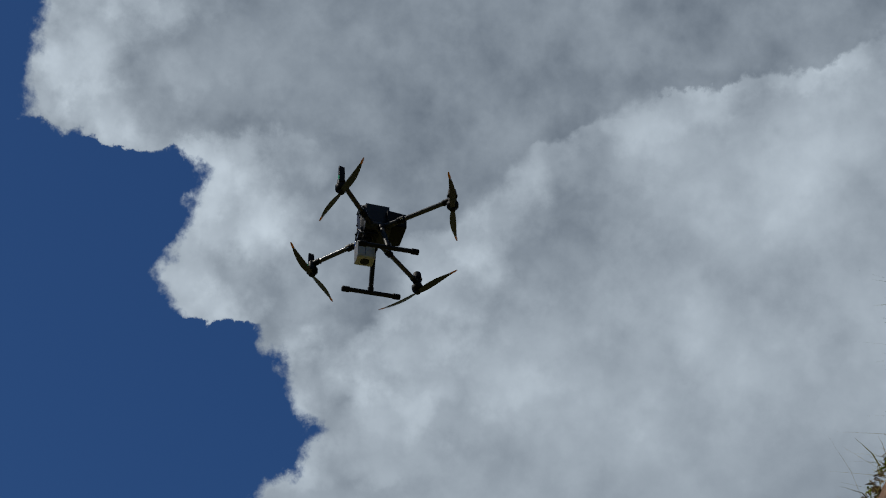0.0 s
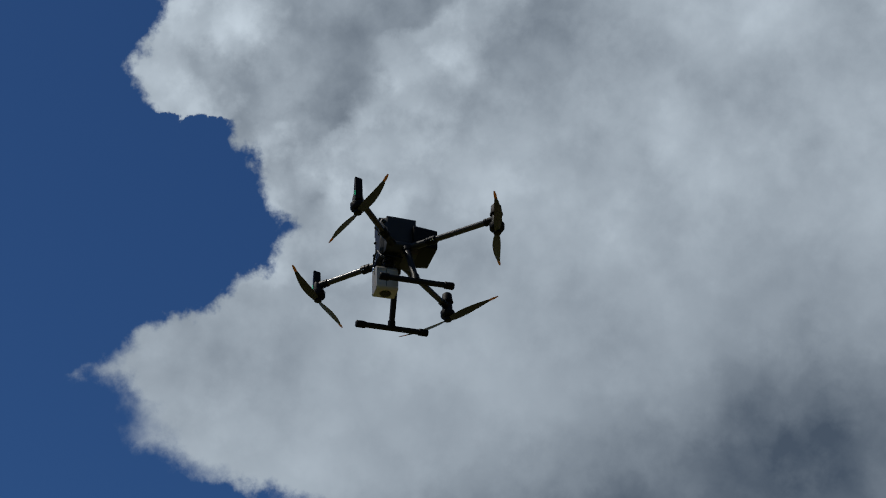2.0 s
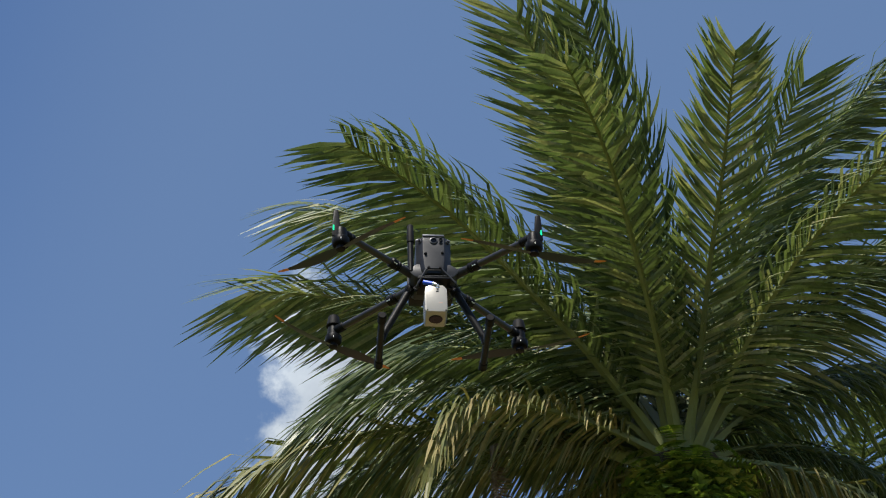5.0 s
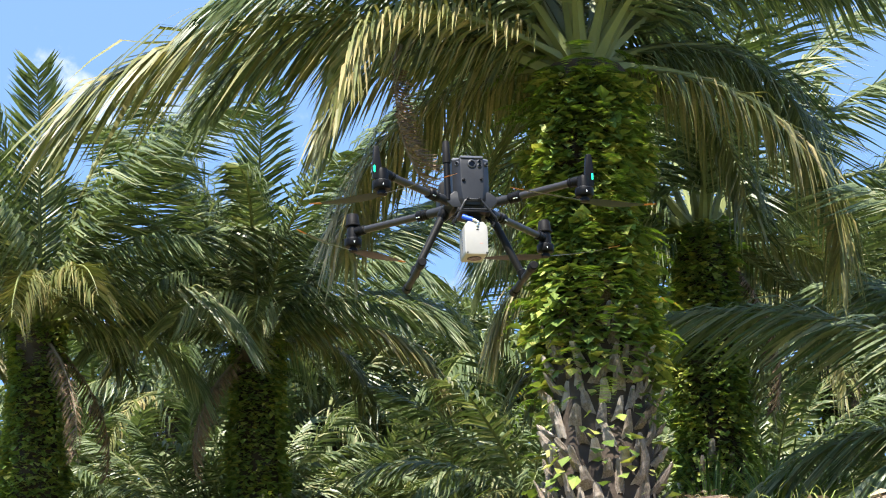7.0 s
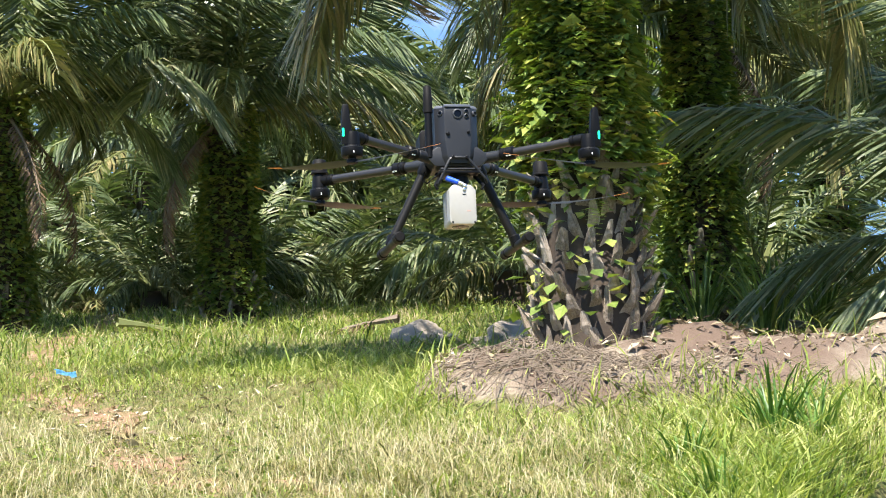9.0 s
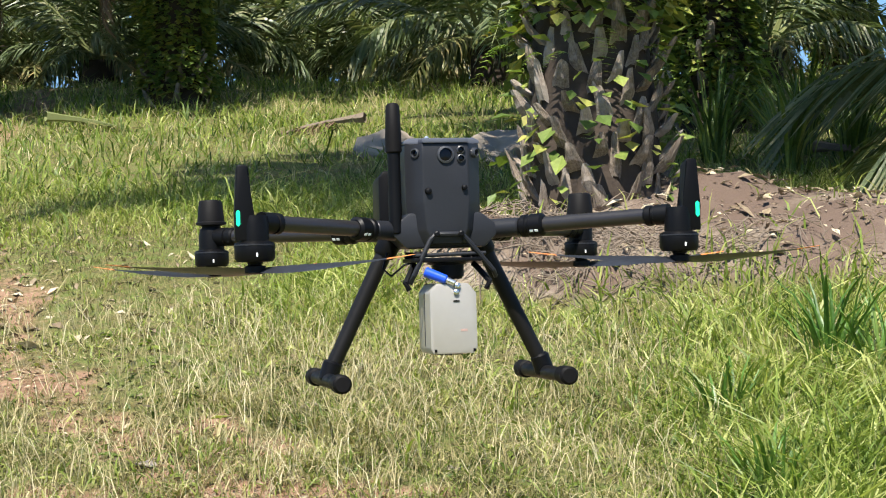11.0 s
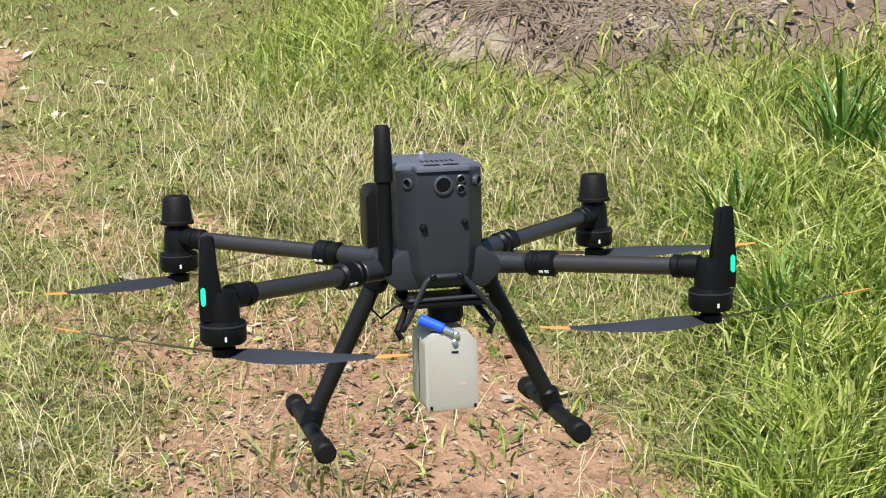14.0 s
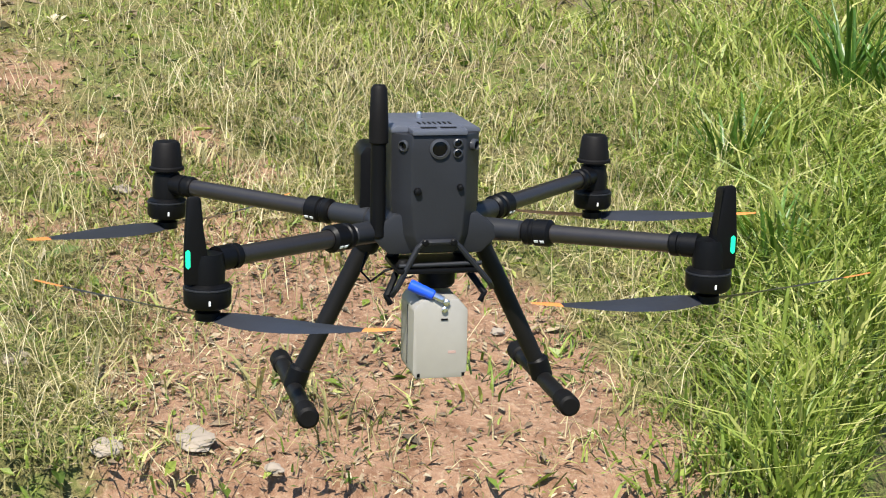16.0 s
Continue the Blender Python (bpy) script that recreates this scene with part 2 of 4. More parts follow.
M_GROUND = surface("ground_earth", build_ground)
M_BARK = surface("palm_bark", build_bark)
M_HUSK = plain("palm_husk", (0.05, 0.036, 0.026), 0.95, spread=0.6, grain=30, relief=0.02)
M_FROND = leafy("frond_green", [(0.0, (0.045, 0.068, 0.026)), (0.45, (0.105, 0.142, 0.060)), (0.8, (0.19, 0.225, 0.115)), (1.0, (0.34, 0.33, 0.19))], 0.40, 0.32, 0.5)
M_FROND_OLD = leafy("frond_old", [(0.0, (0.07, 0.09, 0.028)), (0.5, (0.16, 0.165, 0.056)), (1.0, (0.33, 0.26, 0.12))], 0.45, 0.2)
M_FROND_DEAD = leafy("frond_dead", [(0.0, (0.07, 0.045, 0.03)), (0.5, (0.15, 0.09, 0.055)), (1.0, (0.22, 0.15, 0.09))], 0.8, 0.1)
M_RACHIS = plain("rachis_green", (0.17, 0.19, 0.07), 0.5, spread=0.3, grain=20)
M_VINE = leafy("vine_leaf", [(0.0, (0.040, 0.075, 0.015)), (0.45, (0.13, 0.195, 0.04)), (0.8, (0.25, 0.31, 0.065)), (1.0, (0.40, 0.38, 0.10))], 0.5, 0.3)
M_GRASS = leafy("grass_green", [(0.0, (0.025, 0.052, 0.008)), (0.35, (0.12, 0.185, 0.025)), (0.7, (0.26, 0.32, 0.055)), (1.0, (0.48, 0.48, 0.17))], 0.5, 0.35)
M_DRY = leafy("grass_dry", [(0.0, (0.045, 0.048, 0.016)), (0.45, (0.25, 0.23, 0.085)), (0.8, (0.44, 0.37, 0.18)), (1.0, (0.62, 0.52, 0.33))], 0.65, 0.25)
M_STRAW = leafy("straw_pale", [(0.0, (0.22, 0.17, 0.08)), (0.5, (0.46, 0.38, 0.20)), (1.0, (0.66, 0.58, 0.38))], 0.7, 0.2)
M_LITTER = leafy("leaf_litter", [(0.0, (0.035, 0.026, 0.016)), (0.4, (0.16, 0.115, 0.07)), (0.75, (0.33, 0.26, 0.16)), (1.0, (0.50, 0.43, 0.30))], 0.8, 0.0)
M_REED = leafy("reed_green", [(0.0, (0.05, 0.12, 0.015)), (0.6, (0.10, 0.20, 0.03)), (1.0, (0.19, 0.28, 0.06))], 0.4, 0.3)
M_SHELL = plain("drone_shell_grey", (0.0155, 0.0165, 0.020), 0.45, spread=0.12, grain=140, spec=0.3)
M_LID = plain("drone_lid_grey", (0.075, 0.082, 0.105), 0.45, spread=0.12, grain=140)
M_RING = plain("lens_ring_grey", (0.032, 0.034, 0.040), 0.4, spread=0.12, grain=140)
M_BLACK = plain("drone_black_plastic", (0.003, 0.003, 0.0035), 0.45, spread=0.15, grain=120, spec=0.15)
M_TUBE = plain("drone_carbon_tube", (0.018, 0.0155, 0.0145), 0.36, spread=0.25, grain=200, spec=0.5)
M_LEG = plain("drone_leg_black", (0.0055, 0.005, 0.0048), 0.5, spread=0.25, grain=200, spec=0.22)
M_RUBBER = plain("drone_rubber", (0.0045, 0.004, 0.004), 0.6, spread=0.25, grain=150, spec=0.14)
M_PROP = plain("propeller_blade", (0.022, 0.024, 0.030), 0.35, spread=0.12, grain=90)
M_TIP = plain("propeller_tip", (0.62, 0.20, 0.05), 0.45, spread=0.1)
M_STEEL = plain("steel_bright", (0.75, 0.75, 0.76), 0.28, 1.0, spread=0.1)
M_CAN = plain("payload_grey_shell", (0.35, 0.33, 0.295), 0.36, 0.2, spread=0.12, grain=50, relief=0.0008)
M_BLUE = plain("payload_blue", (0.012, 0.075, 0.62), 0.35, spread=0.15)
M_GLASS = plain("lens_dark_glass", (0.002, 0.002, 0.003), 0.12, spread=0.05, spec=0.25)
M_WHITE = plain("print_white", (0.75, 0.76, 0.76), 0.5, spread=0.1)
M_PRINT = plain("print_faded_red", (0.40, 0.27, 0.23), 0.5, spread=0.2)
M_STONE = plain("stone_pale", (0.27, 0.225, 0.175), 0.9, spread=0.45, grain=14, relief=0.02)
M_SCRAP = plain("scrap_blue", (0.10, 0.32, 0.52), 0.6, spread=0.3, grain=10)
M_TWIG = plain("dry_twig", (0.17, 0.13, 0.095), 0.9, spread=0.4, grain=40)


def glow(name, color, power):
    m = bpy.data.materials.new(name)
    m.use_nodes = True
    n = Nodes(m.node_tree)
    e = n.add("ShaderNodeEmission")
    e.inputs[0].default_value, e.inputs[1].default_value = (*color, 1.0), power
    end = n.add("ShaderNodeOutputMaterial")
    n.link(e.outputs[0], end.inputs[0])
    return m


M_LED = glow("led_green", (0.02, 0.75, 0.36), 1.1)


# ---- building helpers ----
def part(name, bm, material, parent, label=""):
    me = bpy.data.meshes.new(name)
    bm.to_mesh(me)
    bm.free()
    me.materials.append(material)
    ob = new(name, me)
    if parent is not None:
        ob.parent = parent
    if label:
        ob["label"] = label
    return ob


def smooth(ob, degrees=35):
    ob.data.shade_smooth()
    ob.data.set_sharp_from_angle(angle=radians(degrees))
    return ob


def from_arrays(name, verts, faces, material, parent=None):
    me = bpy.data.meshes.new(name)
    me.from_pydata(verts, [], faces)
    me.materials.append(material)
    ob = new(name, me)
    if parent is not None:
        ob.parent = parent
    return ob


def lathe(bm, profile, axis=Matrix(), seg=20):
    """A turned solid: profile rows of (radius, height) along local z."""
    rings = []
    for r, z in profile:
        rings.append([bm.verts.new(axis @ Vector((r * math.cos(2 * math.pi * k / seg), r * math.sin(2 * math.pi * k / seg), z))) for k in range(seg)])
    for a, b in zip(rings, rings[1:]):
        for k in range(seg):
            bm.faces.new((a[k], a[(k + 1) % seg], b[(k + 1) % seg], b[k]))
    bm.faces.new(list(reversed(rings[0])))
    bm.faces.new(rings[-1])
    return bm


def along(a, b):
    """A frame at a with z towards b."""
    a, b = Vector(a), Vector(b)
    return Matrix.Translation(a) @ (b - a).to_track_quat("Z", "Y").to_matrix().to_4x4()


def rod(bm, a, b, r, r2=None, seg=16, round_end=0.0):
    length = (Vector(b) - Vector(a)).length
    r2 = r if r2 is None else r2
    e = min(r, r2) * 0.25
    prof = [(r - e, 0), (r, e), (r2, length - e), (r2 - e, length)]
    return lathe(bm, prof, along(a, b), seg)


def tube_path(bm, points, r, seg=10):
    """A round bar through points, ring by ring."""
    pts = [Vector(p) for p in points]
    rings = []
    for i, p in enumerate(pts):
        d = (pts[min(i + 1, len(pts) - 1)] - pts[max(i - 1, 0)]).normalized()
        m = Matrix.Translation(p) @ d.to_track_quat("Z", "Y").to_matrix().to_4x4()
        rr = r[i] if isinstance(r, (list, tuple)) else r
        rings.append([bm.verts.new(m @ Vector((rr * math.cos(2 * math.pi * k / seg), rr * math.sin(2 * math.pi * k / seg), 0))) for k in range(seg)])
    for a, b in zip(rings, rings[1:]):
        for k in range(seg):
            bm.faces.new((a[k], a[(k + 1) % seg], b[(k + 1) % seg], b[k]))
    bm.faces.new(list(reversed(rings[0])))
    bm.faces.new(rings[-1])
    return bm


def prism(bm, outline, depth, m=Matrix(), taper=1.0, edge=0.0):
    """An outline (x, z) pushed along y by depth, its far side scaled by taper, edges rounded."""
    cx = sum(p[0] for p in outline) / len(outline)
    cz = sum(p[1] for p in outline) / len(outline)
    a = [bm.verts.new(m @ Vector((x, 0, z))) for x, z in outline]
    b = [bm.verts.new(m @ Vector((cx + (x - cx) * taper, depth, cz + (z - cz) * taper))) for x, z in outline]
    k = len(outline)
    fs = [bm.faces.new(a), bm.faces.new(list(reversed(b)))]
    for i in range(k):
        fs.append(bm.faces.new((a[(i + 1) % k], a[i], b[i], b[(i + 1) % k])))
    if edge:
        edges = list({e for f in fs for e in f.edges})
        bmesh.ops.bevel(bm, geom=edges, offset=edge, segments=2, profile=0.6, affect="EDGES")
    bmesh.ops.recalc_face_normals(bm, faces=bm.faces)
    return bm


def box(bm, x0, x1, y0, y1, z0, z1, edge=0.0, m=Matrix()):
    return prism(bm, [(x0, z0), (x1, z0), (x1, z1), (x0, z1)], y1 - y0, m @ Matrix.Translation((0, y0, 0)), 1.0, edge)


def thing(name, place, label, category, group="", kind=""):
    ob = new(name)
    ob.matrix_world = place
    ob.empty_display_size = 0.1
    return tagged(ob, label, category, group, kind)


# ---- the ground ----
def step(v, a, b):
    t = np.clip((v - a) / (b - a), 0, 1)
    return t * t * (3 - 2 * t)


TRACK = [(0.0, 0.5), (-0.05, 2.6), (-0.25, 3.6), (-1.4, 4.8), (-2.0, 6.0), (-3.2, 9.0), (-4.0, 13.0), (-4.6, 20.0)]
PALM_AT = (0.95, 8.0)


def waves(x, y, f, seed):
    return (np.sin(x * f + seed) * np.cos(y * f * 1.13 + seed * 2.1) + np.sin((x + y) * f * 0.71 + seed * 3.3) * 0.7 + np.sin((x - 1.7 * y) * f * 1.9 + seed) * 0.4) / 2.1


def track_distance(x, y):
    best = np.full(np.shape(x), 99.0)
    for (ax, ay), (bx, by) in zip(TRACK, TRACK[1:]):
        dx, dy = bx - ax, by - ay
        t = np.clip(((x - ax) * dx + (y - ay) * dy) / (dx * dx + dy * dy), 0, 1)
        best = np.minimum(best, np.hypot(x - ax - t * dx, y - ay - t * dy))
    return best


def bareness(x, y):
    d = track_distance(x, y) + waves(x, y, 3.1, 1.7) * 0.14 + waves(x, y, 9.0, 0.4) * 0.12 + waves(x, y, 23.0, 1.9) * 0.07
    width = 0.36 + 0.42 * step(y, 4.4, 3.2)
    worn = 1.0 - 0.45 * step(y, 3.6, 4.3)
    path = worn - step(d, width * 0.5, width * 1.6)
    # trampled spots beside the track
    spots = waves(x, y, 2.7, 0.6) + 0.7 * waves(x, y, 7.3, 2.0) + 0.4 * waves(x, y, 17.0, 0.9)
    spots = 0.85 * step(spots, 0.25, 0.75) * step(x, 0.45 + 0.05 * y, -0.05) * step(y, 6.6, 5.0)
    return np.clip(np.maximum(path, spots), 0, 1)


def sandiness(x, y):
    e = np.hypot((x - 2.5) / 2.2, (y - 7.5) / 1.15) + waves(x, y, 4.0, 2.2) * 0.10
    e2 = np.hypot((x - 0.75) / 1.15, (y - 7.15) / 0.85) + waves(x, y, 5.0, 0.9) * 0.12
    return np.clip(1.0 - step(np.minimum(e, e2), 0.75, 1.08), 0, 1)


def height(x, y):
    x, y = np.asarray(x, float), np.asarray(y, float)
    z = 0.205 * np.clip(y, -3, 8) + 0.14 * np.clip(y - 8, 0, 12)
    # the terrace ends in a bank that drops to lower ground on the open side
    s = np.maximum(2.3 - y, 0.93 * (x - 0.40 * y - 0.22)) + 0.1
    z = z - 2.4 * np.clip(s, 0, 3.4)
    sand = sandiness(x, y)
    z = z + 0.34 * sand * (0.8 + 0.3 * waves(x, y, 3.0, 0.3)) + sand * (0.05 * waves(x, y, 11.0, 1.1) + 0.11 * waves(x, y, 4.6, 2.4))
    near = step(np.hypot(x, y), 60, 20)
    z = z + near * (0.035 * waves(x, y, 1.1, 0.2) + 0.014 * waves(x, y, 4.3, 1.4)) - 0.03 * bareness(x, y)
    z = z + 0.008 * near * waves(x, y, 17.0, 0.6)
    return z


def build_ground_sheet():
    def spaced(n, near, far):
        u = np.linspace(-1, 1, n)
        k = 7.0
        return near * u * 0.35 + (far - near * 0.35) * np.sinh(k * u) / math.sinh(k)

    xs, ys = spaced(241, 22, 1500), spaced(281, 26, 1500) + 5.0
    gx, gy = np.meshgrid(xs, ys)
    gz = height(gx, gy)
    verts = np.stack([gx, gy, gz], -1).reshape(-1, 3)
    w, h = len(xs), len(ys)
    i = np.arange(w * h).reshape(h, w)
    faces = np.stack([i[:-1, :-1], i[:-1, 1:], i[1:, 1:], i[1:, :-1]], -1).reshape(-1, 4)
    ob = from_arrays("ground", verts.tolist(), faces.tolist(), M_GROUND)
    for key, f in (("bare", bareness), ("sand", sandiness)):
        att = ob.data.attributes.new(key, "FLOAT", "POINT")
        att.data.foreach_set("value", f(gx, gy).reshape(-1).astype(np.float32))
    ob.data.shade_smooth()
    return tagged(ob, "sandy plantation ground with a worn earth track and a pale soil mound", "ground", kind="structure")


build_ground_sheet()


# ---- grass ----
def blades(name, x, y, tall, width, lean, material, label, rng, bend=0.5):
    n = len(x)
    z = height(x, y) - 0.005
    turn = rng.uniform(0, 2 * math.pi, n)
    face = rng.uniform(0, 2 * math.pi, n)
    lx, ly = np.cos(turn) * lean * tall, np.sin(turn) * lean * tall
    wx, wy = np.cos(face) * width, np.sin(face) * width
    base = np.stack([x, y, z], -1)
    side = np.stack([wx, wy, np.zeros(n)], -1)
    mid = base + np.stack([lx * 0.35, ly * 0.35, tall * 0.6], -1)
    tip = base + np.stack([lx * (1 + bend), ly * (1 + bend), tall * (1 - 0.35 * bend * np.clip(lean, 0, 1))], -1)
    v = np.stack([base - side * 0.5, base + side * 0.5, mid + side * 0.42, mid - side * 0.42, tip], 1).reshape(-1, 3)
    k = np.arange(n)[:, None] * 5
    quads = (k + np.array([0, 1, 2, 3])).tolist()
    tris = (k + np.array([3, 2, 4])).tolist()
    ob = from_arrays(name, v.tolist(), quads + tris, material)
    return tagged(ob, label, "grass", kind="stuff")


def scatter(rng, n, y0, y1, half=0.27, back=7.5):
    """Points on the terrace between two depths, over a fan that widens away from the bank."""
    y = np.sqrt(rng.uniform(0, 1, n) * ((y1 + 4) ** 2 - (y0 + 4) ** 2) + (y0 + 4) ** 2) - 4
    x = rng.uniform(-1, 1, n) * (y + back) * half
    # nothing grows over the side bank
    x = np.where(x > 0.4 * y + 0.22, x - (y + back) * half, x)
    return x, y


def lush(x, y):
    """0 where the sward is dry and short, 1 where it is green and tall."""
    side = step(x - 0.16 * y + 0.16 * np.clip(y - 3.2, 0, 4), 0.0, 0.85) * step(y, 7.5, 5.5)
    belt = step(y, 5.4, 6.4) * step(x, -1.3, -0.5) * step(y, 8.6, 7.2)
    far = step(y, 7.0, 9.0) * 0.55
    return np.clip(np.maximum(np.maximum(side, belt), far) + 0.35 * waves(x, y, 1.9, 0.8), 0, 1)


def build_grass():
    rng = np.random.default_rng(7)
    for name, n, y0, y1, size in (("near_grass", 120000, 2.3, 5.2, 1.0), ("middle_grass", 90000, 5.1, 10.5, 0.95), ("far_grass", 60000, 10.0, 26.0, 1.35)):
        x, y = scatter(rng, n, y0, y1)
        g = lush(x, y)
        bare = np.maximum(bareness(x, y) * 0.93, sandiness(x, y) * 0.985)
        clump = waves(x, y, 6.0, 2.9) + waves(x, y, 14.0, 1.2) * 0.7
        keep = (rng.uniform(0, 1, n) > bare) & (rng.uniform(-1.2, 0.6, n) < clump + g)
        x, y, g = x[keep], y[keep], g[keep]
        green = rng.uniform(0, 1, len(x)) < 0.17 + 0.79 * g
        for flag, mat, lab, nm in ((True, M_GRASS, "sunlit green plantation grass, knee-high in places", name), (False, M_DRY, "short dry straw-coloured grass around the track", "dry_" + name)):
            sel = green == flag
            xs, ys, gs = x[sel], y[sel], g[sel]
            tall = size * rng.gamma(4.0, 0.25, len(xs)) * (0.038 + 0.088 * gs ** 1.4 if flag else 0.042 + 0.05 * gs)
            width = size * rng.uniform(0.005, 0.0125, len(xs)) * (1.0 + 0.35 * gs if flag else 0.6)
            blades(nm, xs, ys, tall, width, rng.uniform(0.1, 1.9, len(xs)) ** 1.1 * (1.0 - 0.30 * gs), mat, lab, rng, 0.5 - 0.3 * gs)


build_grass()


# ---- palms ----
def frond_mesh(name, length, droop, pairs, rng, hang=0.5, leaf=0.80, material=None, width=0.036):
    """A feather leaf: a tapered, arching midrib with two rows of narrow folded leaflets. It grows along +x, and bends down."""
    segs = 14
    pts, d = [Vector((0, 0, 0))], 0.0
    for k in range(segs):
        a = -droop * ((k + 0.5) / segs) ** 1.6
        pts.append(pts[-1] + Vector((math.cos(a), 0.02 * math.sin(k), math.sin(a))) * (length / segs))

    def at(s):
        f = min(s * segs, segs - 1e-4)
        i = int(f)
        return pts[i].lerp(pts[i + 1], f - i), (pts[i + 1] - pts[i]).normalized()

    verts, faces, mats = [], [], []
    # midrib
    for k, p in enumerate(pts):
        r = 0.038 * (1 - k / segs) ** 0.8 * length / 3.8 + 0.005 + 0.045 * math.exp(-1.1 * k)
        t = at(k / segs)[1]
        up = Vector((0, 1, 0)).cross(t) * -1
        for q in range(5):
            c = 2 * math.pi * q / 5
            verts.append(p + Vector((0, 1, 0)) * (r * 0.9 * math.cos(c)) + up * (r * math.sin(c)))
    for k in range(segs):
        for q in range(5):
            faces.append((k * 5 + q, k * 5 + (q + 1) % 5, k * 5 + 5 + (q + 1) % 5, k * 5 + 5 + q))
            mats.append(1)
    for k in range(pairs):
        s = 0.13 + 0.87 * (k + 0.5) / pairs
        shape = math.sin(math.pi * min(1.0, (s - 0.03) * 0.93)) ** 0.6
        for side in (-1, 1):
            p, t = at(min(1.0, s + rng.uniform(-0.006, 0.006)))
            up = Vector((0, 1, 0)).cross(t) * -1
            ln = leaf * length / 3.8 * (0.35 + 0.75 * shape) * rng.uniform(0.8, 1.12)
            out = Vector((0, side, 0)) * rng.uniform(0.75, 1.0) + t * (0.45 + 0.5 * s) + up * rng.uniform(-0.35, 0.5)
            out.normalize()
            sag = min(1.4, hang * rng.uniform(0.5, 1.4))
            mid = p + out * ln * (0.5 - 0.10 * sag) + Vector((0, 0, -0.10 * sag * ln))
            end = p + out * ln * (0.92 - 0.25 * sag) + Vector((0, 0, -0.62 * sag * ln))
            three = mid.lerp(end, 0.55) + Vector((0, 0, 0.05 * ln * sag))
            w = width * length / 3.8 * rng.uniform(0.75, 1.15)
            wd = out.cross(Vector((0, 0, 1)))
            wd = (wd.normalized() + up * rng.uniform(-0.5, 0.5)).normalized()
            b = len(verts)
            verts += [p - wd * w * 0.3, p + wd * w * 0.3, mid + wd * w * 0.5, mid - wd * w * 0.5, three + wd * w * 0.33, three - wd * w * 0.33, end]
            faces += [(b, b + 1, b + 2, b + 3), (b + 3, b + 2, b + 4, b + 5), (b + 5, b + 4, b + 6)]
            mats += [0, 0, 0]
    me = bpy.data.meshes.new(name)
    me.from_pydata([tuple(v) for v in verts], [], faces)
    me.materials.append(material or M_FROND)
    me.materials.append(M_RACHIS if material is not M_FROND_DEAD else M_TWIG)
    me.polygons.foreach_set("material_index", mats)
    return me


def boot_mesh(rng):
    """The stub of a cut leaf stalk: a thick wedge that leans out and ends in a slanted cut."""
    bm = bmesh.new()
    rows = [(-0.02, 0.0, 0.085, 0.05), (0.05, 0.10, 0.075, 0.042), (0.085, 0.20, 0.055, 0.03), (0.11, 0.27, 0.045, 0.02)]
    rings = []
    for out, z, w, d in rows:
        rings.append([bm.verts.new((out + dx * d, wy * w, z + dx * 0.03)) for dx, wy in ((-1, -0.8), (-1, 0.8), (0.2, 1.0), (1, 0.45), (1, -0.45), (0.2, -1.0))])
    for a, b in zip(rings, rings[1:]):
        for k in range(6):
            bm.faces.new((a[k], a[(k + 1) % 6], b[(k + 1) % 6], b[k]))
    bm.faces.new(rings[-1])
    for v in bm.verts:
        v.co += Vector((rng.uniform(-1, 1), rng.uniform(-1, 1), rng.uniform(-1, 1))) * 0.006
    bmesh.ops.recalc_face_normals(bm, faces=bm.faces)
    me = bpy.data.meshes.new("boot")
    bm.to_mesh(me)
    bm.free()
    me.materials.append(M_BARK)
    return me


M_FERN = leafy("fern_leaf", [(0.0, (0.045, 0.09, 0.012)), (0.5, (0.11, 0.18, 0.025)), (0.9, (0.22, 0.29, 0.045)), (1.0, (0.34, 0.22, 0.05))], 0.5, 0.3)
R = random.Random(11)
FRONDS = [frond_mesh("frond", 3.8, d, 118, R, h) for d, h in ((0.6, 0.9), (0.9, 1.2), (1.15, 1.4), (1.4, 1.5), (1.7, 1.55))]
FRONDS_OLD = [frond_mesh("frond", 3.8, d, 110, R, h, material=M_FROND_OLD) for d, h in ((1.3, 1.3), (1.7, 1.35))]
FRONDS_DEAD = [frond_mesh("dead_frond", 3.4, 1.0, 70, R, 1.3, 0.5, M_FROND_DEAD)]
FAR_FRONDS = [frond_mesh("frond", 3.8, d, 52, R, h, 0.78, None, 0.06) for d, h in ((0.6, 0.7), (1.0, 0.95), (1.4, 1.1), (1.7, 1.2))]
FAR_OLD = [frond_mesh("frond", 3.8, 1.5, 46, R, 1.0, 0.62, M_FROND_OLD, 0.06)]
BOOTS = [boot_mesh(R) for _ in range(4)]


def trunk_mesh(h, r0, r1, rng, seg=22, rows=26):
    bm = bmesh.new()
    rings = []
    for k in range(rows + 1):
        t = k / rows
        r = r1 + (r0 - r1) * (1 - t) ** 2.2 + 0.06 * math.exp(-((t - 0.98) / 0.08) ** 2)
        ring = []
        for q in range(seg):
            a = 2 * math.pi * q / seg
            rr = r * (1 + 0.10 * noise.noise(Vector((math.cos(a) * 2, math.sin(a) * 2, t * h * 2.2 + rng.random() * 0.05))))
            ring.append(bm.verts.new((rr * math.cos(a), rr * math.sin(a), t * h - 0.12)))
        rings.append(ring)
    for a, b in zip(rings, rings[1:]):
        for q in range(seg):
            bm.faces.new((a[q], a[(q + 1) % seg], b[(q + 1) % seg], b[q]))
    bm.faces.new(rings[-1])
    return bm


